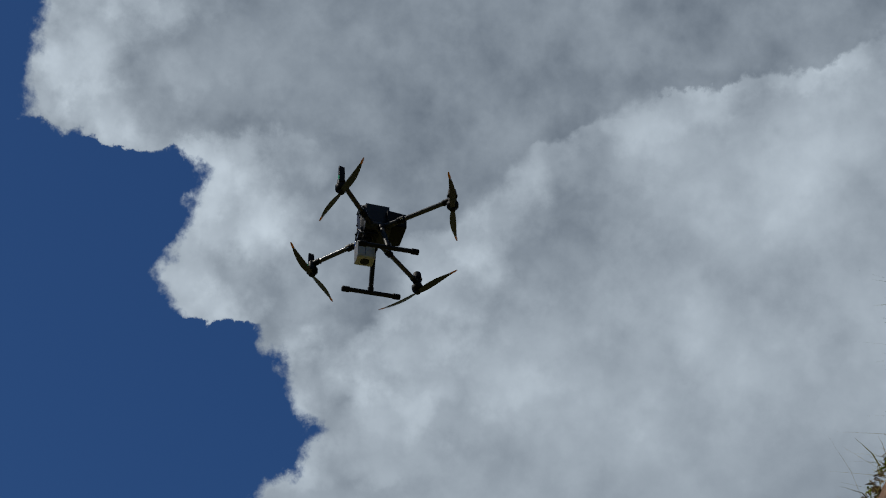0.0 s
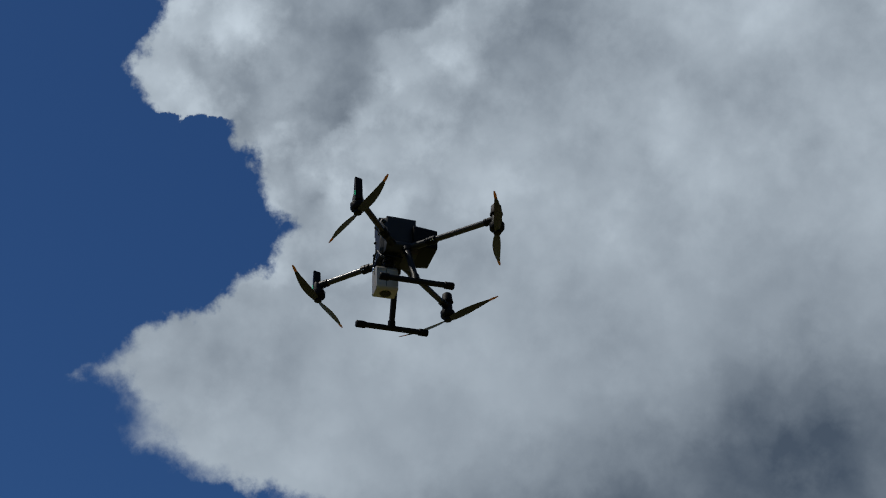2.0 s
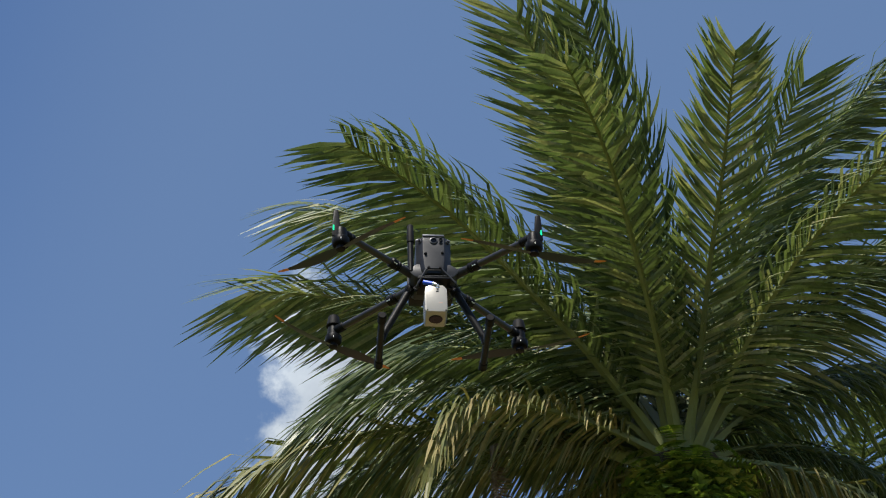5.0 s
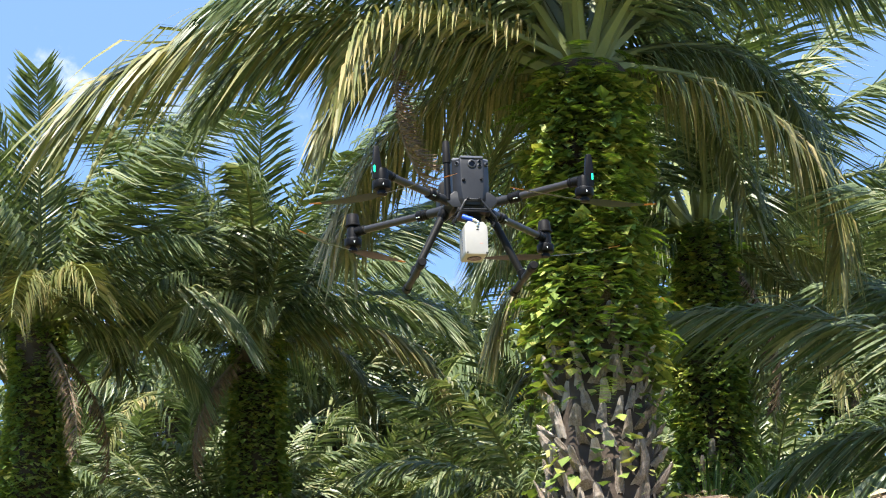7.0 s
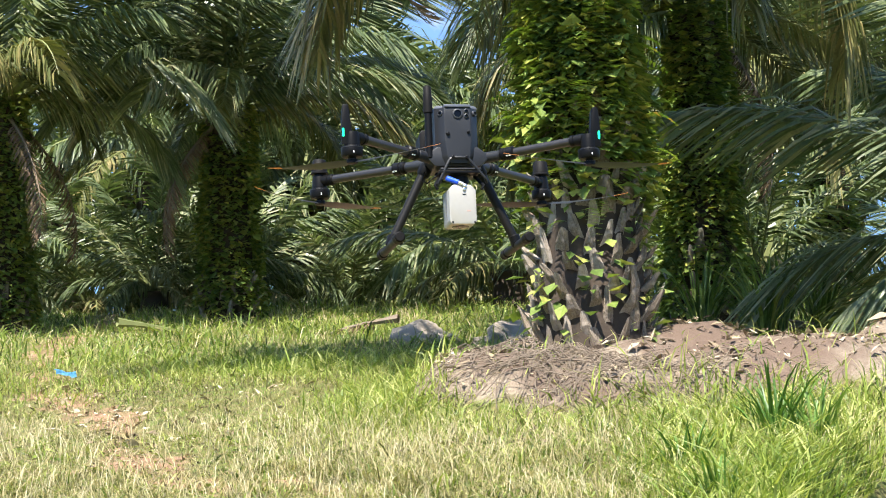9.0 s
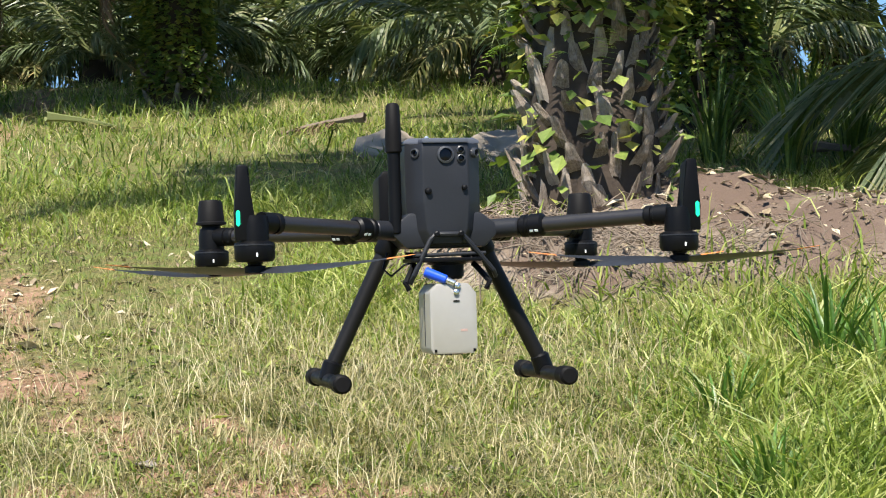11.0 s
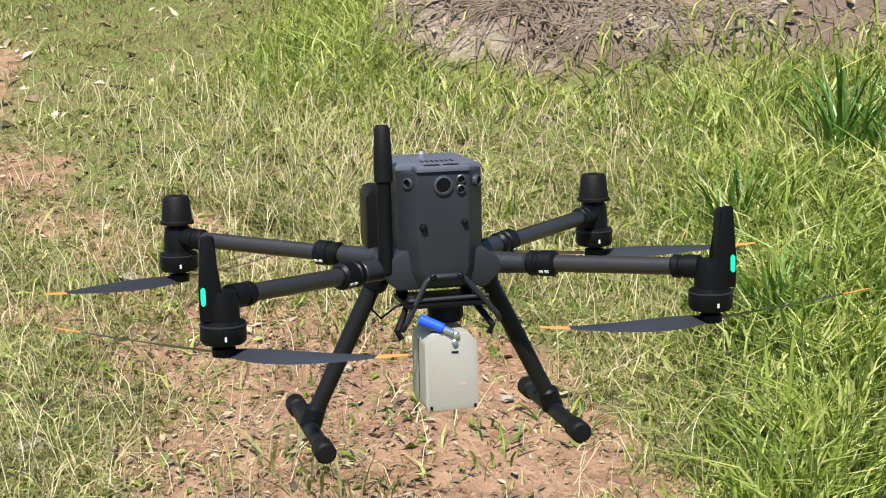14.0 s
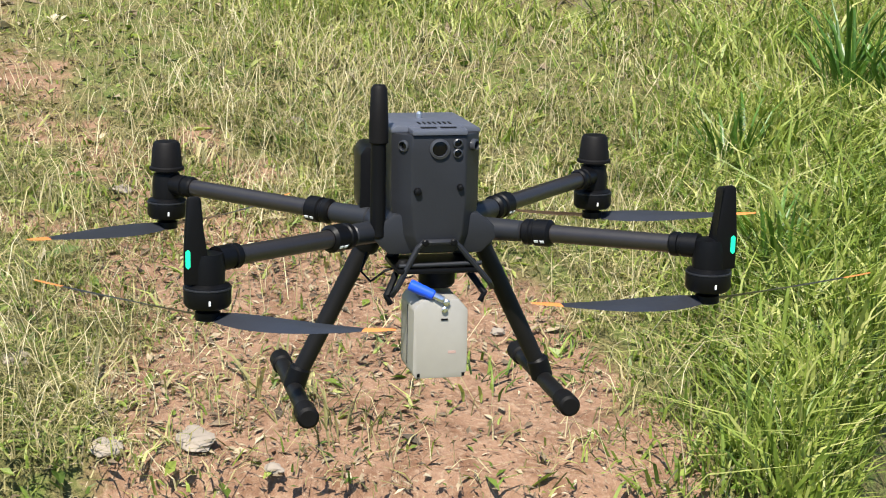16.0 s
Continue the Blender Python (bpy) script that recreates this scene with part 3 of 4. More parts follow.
def vine_mesh(h0, h1, radius, count, rng, size=0.07, swell=0.22, start=0.0):
    """Creeper and fern leaves that wrap a trunk: small folded leaves in hanging sprays."""
    verts, faces = [], []
    for k in range(count):
        t = rng.random()
        z = h0 + (h1 - h0) * t
        a = rng.uniform(0, 2 * math.pi)
        swirl = 0.35 + 0.9 * max(0.0, noise.noise(Vector((math.cos(a) * 2.6 + 7, math.sin(a) * 2.6, z * 2.4))))
        lump = 0.5 + 0.5 * noise.noise(Vector((math.cos(a) * 1.8, math.sin(a) * 1.8, z * 1.5)))
        if lump < 0.22 + 0.2 * rng.random() or rng.random() > max(0.03, (t - start) * 4):
            continue
        r = radius(t) + swell * 1.5 * swirl * lump * rng.random() ** 0.5
        c = Vector((r * math.cos(a), r * math.sin(a), z))
        out = Vector((math.cos(a + rng.uniform(-0.9, 0.9)), math.sin(a + rng.uniform(-0.9, 0.9)), rng.uniform(-1.0, 0.25))).normalized()
        s = size * rng.uniform(0.5, 1.5)
        w = out.cross(Vector((rng.uniform(-0.4, 0.4), rng.uniform(-0.4, 0.4), 1))).normalized() * s * rng.uniform(0.25, 0.5)
        n = w.cross(out).normalized() * s * 0.12
        b = len(verts)
        verts += [c, c + out * s * 0.5 + w + n, c + out * s, c + out * s * 0.5 - w + n]
        faces += [(b, b + 1, b + 2), (b, b + 2, b + 3)]
    return verts, faces


def fern_mesh(h0, h1, radius, count, rng, start):
    """Small pinnate fern leaves that stand out from the trunk and nod."""
    verts, faces = [], []
    for k in range(count):
        t = start + (1 - start) * rng.random() ** 0.8
        a = rng.uniform(0, 2 * math.pi)
        z = h0 + (h1 - h0) * t
        out = Vector((math.cos(a + rng.uniform(-0.6, 0.6)), math.sin(a + rng.uniform(-0.6, 0.6)), 0))
        side = Vector((-out.y, out.x, 0))
        p0 = Vector((radius(t) * math.cos(a), radius(t) * math.sin(a), z)) + out * rng.uniform(0.02, 0.16)
        ln = rng.uniform(0.14, 0.34)
        rise, sag = rng.uniform(0.1, 0.8), rng.uniform(0.6, 1.4)
        for q in range(11):
            s = (q + 1) / 11
            c = p0 + out * ln * s * 0.85 + Vector((0, 0, ln * (rise * s - sag * s * s)))
            w = ln * 0.30 * math.sin(math.pi * (0.12 + 0.86 * s)) + 0.008
            for sd in (-1, 1):
                tip = c + side * sd * w + out * ln * 0.06 + Vector((0, 0, -0.25 * w))
                n = out * ln * 0.036
                b = len(verts)
                verts += [c - n, tip, c + n * 1.2]
                faces.append((b, b + 1, b + 2))
    return verts, faces


def crown(palm, base, count, rng, scale, near, spread=(82, -12), old=0.28, open_side=False):
    made = 0
    for k in range(count):
        f = (k + 0.5) / count
        az = k * 137.508 + rng.uniform(-14, 14)
        el = spread[0] + (spread[1] - spread[0]) * f ** 0.85 + rng.uniform(-7, 7)
        if open_side and el < 42 and math.cos(radians(az - 292) + palm.matrix_basis.to_euler().z) > 0.35:
            continue
        if near:
            pool = FRONDS_OLD if f > 1 - old and rng.random() < 0.6 else FRONDS
        else:
            pool = FAR_OLD if f > 1 - old and rng.random() < 0.7 else FAR_FRONDS
        i = min(len(pool) - 1, int(f * len(pool) * rng.uniform(0.75, 1.15)))
        ob = new("frond", pool[i])
        ob.parent = palm
        s = scale * rng.uniform(0.86, 1.1) * (0.72 + 0.28 * math.sin(math.pi * min(1, 0.25 + f)))
        ob.matrix_local = Matrix.Translation(base) @ pose(0, 0, 0, 0, 0, az) @ Matrix.Translation((0.10 * scale, 0, 0.0)) @ pose(0, 0, 0, rng.uniform(-25, 25), -el, 0) @ Matrix.Scale(s, 4)
        made += 1


def oil_palm(x, y, trunk_h, rng, scale=1.0, r0=0.36, r1=0.24, count=34, near=True, vines=2500, boots=60, boot_top=1.3, label="", spread=(82, -12), name="oil_palm", group="plantation palms", dead=2):
    z = float(height(x, y))
    palm = thing(name, pose(x, y, z, 0, 0, rng.uniform(0, 360)), label or "tall oil palm with arching fronds and creepers on its trunk", "palm tree", group)
    smooth(part("trunk", trunk_mesh(trunk_h, r0, r1, rng), M_HUSK, palm, "dark fibrous palm trunk"), 60)
    radius = lambda t: r1 + (r0 - r1) * (1 - t) ** 2.2
    if vines:
        v, f = vine_mesh(0.1, trunk_h * (0.94 if vines > 20000 else 1.02), radius, vines, rng, (0.105 if vines > 20000 else 0.085) if near else 0.13, 0.30 if vines > 20000 else 0.22, 0.27 if boot_top > 1.4 else -0.2)
        ob = from_arrays("creeper", [tuple(p) for p in v], f, M_VINE, palm)
        tagged(ob, "bright green creeper leaves wrapping the trunk", kind="stuff")
    if near and vines:
        v, f = fern_mesh(0.0, trunk_h, radius, vines // 70, rng, 0.24 if boot_top > 1.4 else 0.1)
        ob = from_arrays("fern_cover", [tuple(p) for p in v], f, M_FERN, palm)
        tagged(ob, "nodding fern leaves growing from the trunk", kind="stuff")
    for k in range(boots):
        t = k / boots
        zz = -0.06 + boot_top * t
        a = k * 137.5
        ob = new("boot", BOOTS[k % 4])
        ob.parent = palm
        rr = radius(min(1, zz / trunk_h)) - 0.02
        ob.matrix_local = pose(0, 0, zz, 0, 0, a) @ Matrix.Translation((rr, 0, 0)) @ pose(0, 0, 0, rng.uniform(-22, 22), rng.uniform(-20, 14), rng.uniform(-20, 20)) @ Matrix.Diagonal((rng.uniform(0.6, 1.0), rng.uniform(0.45, 0.75), rng.uniform(0.5, 0.95), 1))
    crown(palm, (0, 0, trunk_h - 0.05), count, rng, scale, near, spread, 0.28, vines > 10000)
    for k in range(dead):
        ob = new("dead_frond", FRONDS_DEAD[0])
        ob.parent = palm
        ob.matrix_local = Matrix.Translation((0, 0, trunk_h - 0.2)) @ pose(0, 0, 0, 0, 0, rng.uniform(0, 360)) @ Matrix.Translation((0.2, 0, 0)) @ pose(0, 0, 0, 0, rng.uniform(35, 75), 0) @ Matrix.Scale(scale * 0.55, 4)
    return palm


def add_frond(palm, mesh, top, az, el, scale, twist=0.0, reach=0.1, name="frond"):
    """One more leaf at a chosen bearing of the plan."""
    ob = new(name, mesh)
    ob.parent = palm
    turn = math.degrees(palm.matrix_basis.to_euler().z)
    ob.matrix_local = pose(0, 0, 0, 0, 0, az - turn) @ Matrix.Translation((reach, 0, top)) @ pose(0, 0, 0, twist, -el, 0) @ Matrix.Scale(scale, 4)
    return ob


RP = random.Random(5)
main_palm = oil_palm(*PALM_AT, 3.75, RP, 1.02, 0.42, 0.27, 46, True, 21000, 170, 1.75, "tall oil palm with fern-covered trunk standing on a soil mound", (84, 2), dead=0)
add_frond(main_palm, FRONDS_OLD[0], 3.6, 184, 24, 1.12)
add_frond(main_palm, FRONDS[1], 3.8, 176, 50, 1.08)
add_frond(main_palm, FRONDS[1], 3.9, 168, 66, 1.1)
add_frond(main_palm, FRONDS[4], 3.7, 205, 42, 0.80)
add_frond(main_palm, FRONDS[1], 3.8, 4, 52, 1.12)
add_frond(main_palm, FRONDS[0], 3.9, 350, 70, 1.1)
add_frond(main_palm, FRONDS[0], 3.9, 100, 80, 1.1)
add_frond(main_palm, FRONDS_DEAD[0], 3.75, 196, -83, 0.42, 0, 1.5, "dead_frond")
add_frond(main_palm, FRONDS_DEAD[0], 3.70, 198, -88, 0.36, 60, 1.55, "dead_frond")
oil_palm(2.55, 13.8, 3.3, RP, 1.0, 0.34, 0.24, 36, True, 12000, 50, 0.8, "oil palm with a creeper-draped trunk behind the mound")
oil_palm(5.5, 9.6, 3.9, RP, 1.0, 0.38, 0.26, 30, True, 2600, 30, 1.2, "oil palm whose old fronds arch low over the mound", (82, 8))
for x, y, h in ((5.2, 20.6, 3.0), (-2.75, 17.5, 2.6), (-5.2, 16.0, 2.7), (8.6, 17.0, 3.1), (-8.8, 19.0, 2.9)):
    oil_palm(x, y, h, RP, 0.95, 0.33, 0.23, 32, True, 7000, 30, 0.5, "oil palm in the plantation row, trunk green with creepers", (82, 20))
far = [(-4.9, 24.5), (-6.6, 27.5), (-2.2, 25.5), (-0.9, 27.5), (0.45, 30.0), (1.7, 25.5), (5.0, 27.0), (7.6, 26.0), (3.3, 33.0), (-3.6, 33.0), (-8.6, 33.0), (-6.3, 37.0), (-0.4, 37.0), (6.2, 35.0), (9.6, 32.0), (-11.5, 29.0), (2.2, 41.0), (-2.6, 42.0), (-9.5, 42.0), (8.2, 42.0), (12.0, 26.0), (-13, 38)]
for x, y in far:
    oil_palm(x + RP.uniform(-0.4, 0.4), y, RP.uniform(2.3, 3.6), RP, RP.uniform(0.9, 1.05), 0.34, 0.26, 30, False, 900, 0, 1.0, "plantation oil palm in deep rows", dead=1)
for x, y in ((0.7, 19.4), (-1.6, 23.5), (3.9, 18.8), (6.6, 15.2), (-6.9, 22.0), (-4.3, 21.5), (-5.6, 23.5), (-3.2, 22.0), (2.4, 22.5), (-8.0, 24.5), (-0.2, 22.8)):
    oil_palm(x, y, 0.55, RP, RP.uniform(0.55, 0.72), 0.22, 0.2, 24, False, 0, 0, 1.0, "young oil palm with low fronds between the rows", (75, -5), "young_palm", "young palms", 0)


# ---- the drone ----
def drone():
    d = thing("drone", pose(0, 0, 1.84, -2.5, 0, 12), "dark grey four-rotor drone hovering with a grey payload box", "drone")
    # body: battery hull behind, sloped front shell with sensors, lid
    bm = bmesh.new()
    side = [(0.048, -0.018), (0.057, 0.004), (0.062, 0.05), (0.0625, 0.120), (0.062, 0.146)]
    rings = []
    for y, cut in ((-0.097, 0.024), (-0.069, 0.0), (0.053, 0.002)):
        half = [(x - cut, z) for x, z in side]
        rings.append([bm.verts.new((x, y, z)) for x, z in half + [(-x, z) for x, z in half[::-1]]])
    count = len(rings[0])
    for p, q in zip(rings, rings[1:]):
        for k in range(count):
            bm.faces.new((p[k], p[(k + 1) % count], q[(k + 1) % count], q[k]))
    bm.faces.new(rings[0][::-1])
    bm.faces.new(rings[-1])
    bmesh.ops.recalc_face_normals(bm, faces=bm.faces)
    bmesh.ops.bevel(bm, geom=bm.edges[:], offset=0.0025, segments=2, profile=0.6, affect="EDGES")
    body = smooth(part("body", bm, M_SHELL, d, "dark grey moulded shell"))
    bm = prism(bmesh.new(), [(-0.085, 0.005), (-0.088, 0.02), (-0.088, 0.098), (-0.080, 0.110), (0.080, 0.110), (0.088, 0.098), (0.088, 0.02), (0.085, 0.005)], 0.105, Matrix.Translation((0, 0.035, 0)), 0.90, 0.005)
    smooth(part("battery", bm, M_BLACK, d, "black battery pack"))
    bm = prism(bmesh.new(), [(-0.0635, 0.146), (-0.0625, 0.1515), (-0.054, 0.156), (0.054, 0.156), (0.0625, 0.1515), (0.0635, 0.146)], 0.126, Matrix.Translation((0, -0.072, 0)), 0.93, 0.002)
    lid = smooth(part("lid", bm, M_LID, d, "lighter grey vented lid"))
    bm = prism(bmesh.new(), [(-0.040, 0.146), (-0.040, 0.154), (0.040, 0.154), (0.040, 0.146)], -0.031, Matrix.Translation((0, -0.070, 0)), 0.96, 0.002)
    smooth(part("lid_lip", bm, M_LID, lid))
    for k in range(7):
        bm = box(bmesh.new(), -0.022 + k * 0.0072, -0.0195 + k * 0.0072, -0.062, -0.044, 0.1545, 0.1570, 0.0004)
        part("vent_slot", bm, M_BLACK, lid)
    for x in (-0.024, 0.004):
        part("vent_slot", box(bmesh.new(), x, x + 0.022, -0.088, -0.079, 0.1525, 0.1550, 0.0006), M_BLACK, lid)
    part("lid_stud", lathe(bmesh.new(), [(0.004, 0), (0.004, 0.006), (0.002, 0.009)], Matrix.Translation((-0.01, 0.0, 0.156)), 10), M_STEEL, lid)
    # chin: wide keel from which the arms leave
    bm = prism(bmesh.new(), [(-0.088, -0.002), (-0.084, 0.016), (-0.060, 0.034), (0.060, 0.034), (0.084, 0.016), (0.088, -0.002), (0.066, -0.024), (-0.066, -0.024)], 0.14, Matrix.Translation((0, -0.082, 0)), 0.96, 0.006)
    smooth(part("keel", bm, M_SHELL, d))
    # front sensors
    for x, r, z in ((-0.046, 0.0064, 0.130), (0.0, 0.0108, 0.127), (0.0255, 0.0052, 0.1345), (0.0255, 0.0052, 0.1205), (0.050, 0.0064, 0.130)):
        m = Matrix.Translation((x, -0.0955 if abs(x) < 0.04 else -0.0845, z)) @ pose(0, 0, 0, 0, 0, 0 if abs(x) < 0.04 else math.copysign(49, x)) @ pose(0, 0, 0, 90)
        ring = smooth(part("lens_ring", lathe(bmesh.new(), [(r * 1.35, -0.003), (r * 1.30, 0.005), (r * 1.0, 0.006), (r * 0.95, 0.002)], m, 20), M_RING, body))
        smooth(part("lens_glass", lathe(bmesh.new(), [(r * 0.94, 0.0020), (r * 0.6, 0.0024), (r * 0.1, 0.0026)], m, 18), M_GLASS, body))
    for x, z, r in ((-0.030, 0.068, 0.006), (0.030, 0.073, 0.005)):
        m = Matrix.Translation((x, -0.096, z)) @ pose(0, 0, 0, 90)
        part("sensor_boss", lathe(bmesh.new(), [(r, 0.0), (r * 0.8, 0.007), (r * 0.3, 0.008)], m, 12), M_BLACK, body)
    # side radio mast
    mast = smooth(part("antenna", rod(bmesh.new(), (-0.081, -0.074, 0.0), (-0.081, -0.074, 0.15), 0.011, 0.0105), M_BLACK, d, "black radio mast with a thick cap"))
    smooth(part("antenna_cap", lathe(bmesh.new(), [(0.009, 0.0), (0.0135, 0.004), (0.0135, 0.03), (0.0115, 0.078), (0.008, 0.083)], Matrix.Translation((-0.081, -0.074, 0.130)), 18), M_RUBBER, mast))
    # arms, motors, propellers
    spec = [("front", -1, 0.334, -0.268, (0.80, -0.60)), ("front", 1, 0.334, -0.268, (0.97, 0.20)), ("rear", -1, 0.344, 0.309, (0.80, 0.60)), ("rear", 1, 0.344, 0.309, (0.93, -0.35))]
    for where, sx, mx, my, (bx, by) in spec:
        root = Vector((sx * 0.085, -0.062 if where == "front" else 0.045, 0.006))
        hub = Vector((sx * mx, my, 0.018 if where == "front" else 0.012))
        way = (hub - root).normalized()
        arm = smooth(part("arm", rod(bmesh.new(), root, hub - way * 0.03, 0.0125, 0.0125, 20), M_TUBE, d, "dark carbon arm tube"))
        c = root + way * 0.050
        smooth(part("arm_clamp", lathe(bmesh.new(), [(0.0145, 0.0), (0.0185, 0.004), (0.0185, 0.012), (0.0165, 0.014), (0.0165, 0.018), (0.019, 0.020), (0.019, 0.040), (0.0145, 0.044)], along(c, hub), 20), M_BLACK, arm, "ribbed black locking ring"))
        for k in range(2):
            mark = along(c, hub) @ pose(0, 0, 0.023 + k * 0.009)
            part("lock_mark", box(bmesh.new(), -0.002, 0.002, -0.0197, -0.0188, 0, 0.006, 0.0003, mark @ pose(0, 0, 0, 0, 0, -60 * sx)), M_WHITE, arm)
        smooth(part("arm_sleeve", rod(bmesh.new(), root - way * 0.02, root + way * 0.05, 0.0165, 0.015), M_SHELL, arm))
        smooth(part("arm_end", lathe(bmesh.new(), [(0.014, 0), (0.0165, 0.003), (0.0165, 0.012), (0.0145, 0.013), (0.0145, 0.017), (0.0165, 0.018), (0.0165, 0.040)], along(hub - way * 0.055, hub), 18), M_BLACK, arm))
        top = -0.012 if where == "front" else -0.012
        m = Matrix.Translation((hub.x, hub.y, 0))
        motor = smooth(part("motor", lathe(bmesh.new(), [(0.020, 0.028), (0.0225, 0.012), (0.0225, -0.010), (0.0295, -0.013), (0.0305, -0.017), (0.0305, -0.036), (0.027, -0.041), (0.012, -0.042), (0.010, -0.048)][::-1], m, 24), M_BLACK, d, "black motor housing"))
        part("motor_rim", lathe(bmesh.new(), [(0.0307, -0.0175), (0.0312, -0.017), (0.0312, -0.0155), (0.0300, -0.0150)], m, 24), M_SHELL, motor)
        part("motor_mark", box(bmesh.new(), -0.0013, 0.0013, -0.0312, -0.0300, -0.034, -0.028, 0.0003, m), M_WHITE, motor)
        if where == "front":
            outline = [(-0.008, -0.010), (0.004, 0.028), (0.008, 0.100), (0.011, 0.104), (0.024, 0.104), (0.027, 0.100), (0.031, 0.028), (0.031, -0.010)]
            outline = [(sx * u, z) for u, z in outline]
            bm = prism(bmesh.new(), outline if sx > 0 else outline[::-1], 0.030, m @ Matrix.Translation((0, -0.018, 0)), 0.86, 0.003)
            tower = smooth(part("antenna_tower", bm, M_BLACK, d, "tapered black antenna tower"))
            a = -1.0 if sx < 0 else 1.0
            mm = m @ pose(a * 0.0255, -0.0195, 0.014, 0, 0, 0)
            smooth(part("signal_light", prism(bmesh.new(), [(-0.0032, 0.0), (-0.0032, 0.020), (0.0, 0.023), (0.0032, 0.020), (0.0032, 0.0), (0, -0.003)], 0.003, mm, 0.9, 0.001), M_LED, tower, "glowing green light strip"))
        else:
            smooth(part("rotor_cap", lathe(bmesh.new(), [(0.017, 0.02), (0.017, 0.032), (0.027, 0.034), (0.027, 0.038), (0.0245, 0.040), (0.021, 0.074), (0.018, 0.078), (0.004, 0.079)], m, 24), M_RUBBER, d, "matt black GPS cap"))
        prop = smooth(part("propeller", lathe(bmesh.new(), [(0.010, -0.060), (0.016, -0.058), (0.016, -0.048), (0.010, -0.046)], m, 18), M_BLACK, d, "two-bladed folding propeller at rest"))
        for flip in (1, -1):
            ux, uy = bx * flip, by * flip
            blade, tip = bmesh.new(), bmesh.new()
            rows = []
            for k in range(13):
                t = k / 12
                r = 0.012 + 0.254 * t
                chord = 0.012 + 0.030 * math.sin(math.pi * min(1, t * 1.15 + 0.05)) ** 0.7 * (1 - 0.62 * t)
                if k == 12:
                    chord = 0.006
                pitch = radians(16 * t - 24) * sx * (1 if where == "front" else -1)
                lift = -0.054 + 0.016 * t * t
                rows.append((t, r, chord, pitch, lift))

            def sheet(bm, part_rows):
                rings = []
                for t, r, chord, pitch, lift in part_rows:
                    side = Vector((-uy, ux, 0))
                    cdir = side * math.cos(pitch) + Vector((0, 0, math.sin(pitch)))
                    c = m @ Vector((ux * r, uy * r, lift)) + side * 0.008 * math.sin(math.pi * t) * sx
                    nrm = Vector((0, 0, 0.0016 * (1 - 0.6 * t)))
                    rings.append([bm.verts.new(c + cdir * chord * q + nrm * h) for q, h in ((-0.5, 0), (-0.15, 1), (0.25, 0.8), (0.5, 0), (0.2, -0.6), (-0.2, -0.7))])
                for a, b in zip(rings, rings[1:]):
                    for k in range(6):
                        bm.faces.new((a[k], a[(k + 1) % 6], b[(k + 1) % 6], b[k]))
                bm.faces.new(rings[0])
                bm.faces.new(rings[-1])
                bmesh.ops.recalc_face_normals(bm, faces=bm.faces)
                return bm

            b = smooth(part("blade", sheet(blade, rows[:11]), M_PROP, prop, "dark grey propeller blade"), 50)
            smooth(part("blade_tip", sheet(tip, rows[10:]), M_TIP, prop, "orange blade tip"), 50)
    # landing legs
    for sx in (-1, 1):
        leg = smooth(part("leg", rod(bmesh.new(), (sx * 0.078, 0.005, -0.012), (sx * 0.184, 0.012, -0.228), 0.0135, 0.0125), M_LEG, d, "dark carbon landing leg"))
        smooth(part("leg_socket", lathe(bmesh.new(), [(0.015, 0.0), (0.0195, 0.003), (0.0195, 0.030), (0.016, 0.036)], along((sx * 0.072, 0.005, -0.002), (sx * 0.184, 0.012, -0.228)), 18), M_BLACK, leg))
        smooth(part("leg_tee", rod(bmesh.new(), (sx * 0.176, 0.011, -0.205), (sx * 0.187, 0.012, -0.240), 0.0160, 0.0165), M_BLACK, leg))
        foot = smooth(part("skid", rod(bmesh.new(), (sx * 0.186, -0.115, -0.237), (sx * 0.186, 0.145, -0.237), 0.0120), M_LEG, leg))
        for y0, y1 in ((-0.141, -0.098), (0.128, 0.170)):
            smooth(part("skid_foam", rod(bmesh.new(), (sx * 0.186, y0, -0.237), (sx * 0.186, y1, -0.237), 0.0155), M_RUBBER, leg, "soft black foam end"))
    # payload: bracket, damper plate, gimbal post, grey box with a blue latch
    bracket = part("bracket", tube_path(bmesh.new(), [(-0.062, -0.088, -0.080), (-0.058, -0.100, -0.068), (-0.030, -0.104, -0.010), (-0.022, -0.104, -0.002), (0.022, -0.104, -0.002), (0.030, -0.104, -0.010), (0.074, -0.100, -0.062), (0.080, -0.088, -0.072)], 0.0042, 8), M_SHELL, d, "bent grey payload bracket")
    smooth(bracket)
    for x in (-0.020, 0.020):
        part("bracket_bolt", lathe(bmesh.new(), [(0.005, 0), (0.005, 0.004), (0.003, 0.005)], Matrix.Translation((x, -0.107, -0.002)) @ pose(0, 0, 0, 90), 8), M_BLACK, bracket)
    gimbal = smooth(part("gimbal_plate", box(bmesh.new(), -0.058, 0.058, -0.105, -0.005, -0.047, -0.040, 0.002), M_BLACK, d, "black damper plate with rubber posts"))
    for x in (-0.048, 0.048):
        for y in (-0.092, -0.018):
            smooth(part("damper", lathe(bmesh.new(), [(0.006, 0), (0.009, 0.004), (0.009, 0.008), (0.006, 0.013)], Matrix.Translation((x, y, -0.042)), 12), M_RUBBER, gimbal))
    smooth(part("cross_bar", rod(bmesh.new(), (-0.055, -0.100, -0.036), (0.062, -0.100, -0.034), 0.0032), M_SHELL, gimbal))
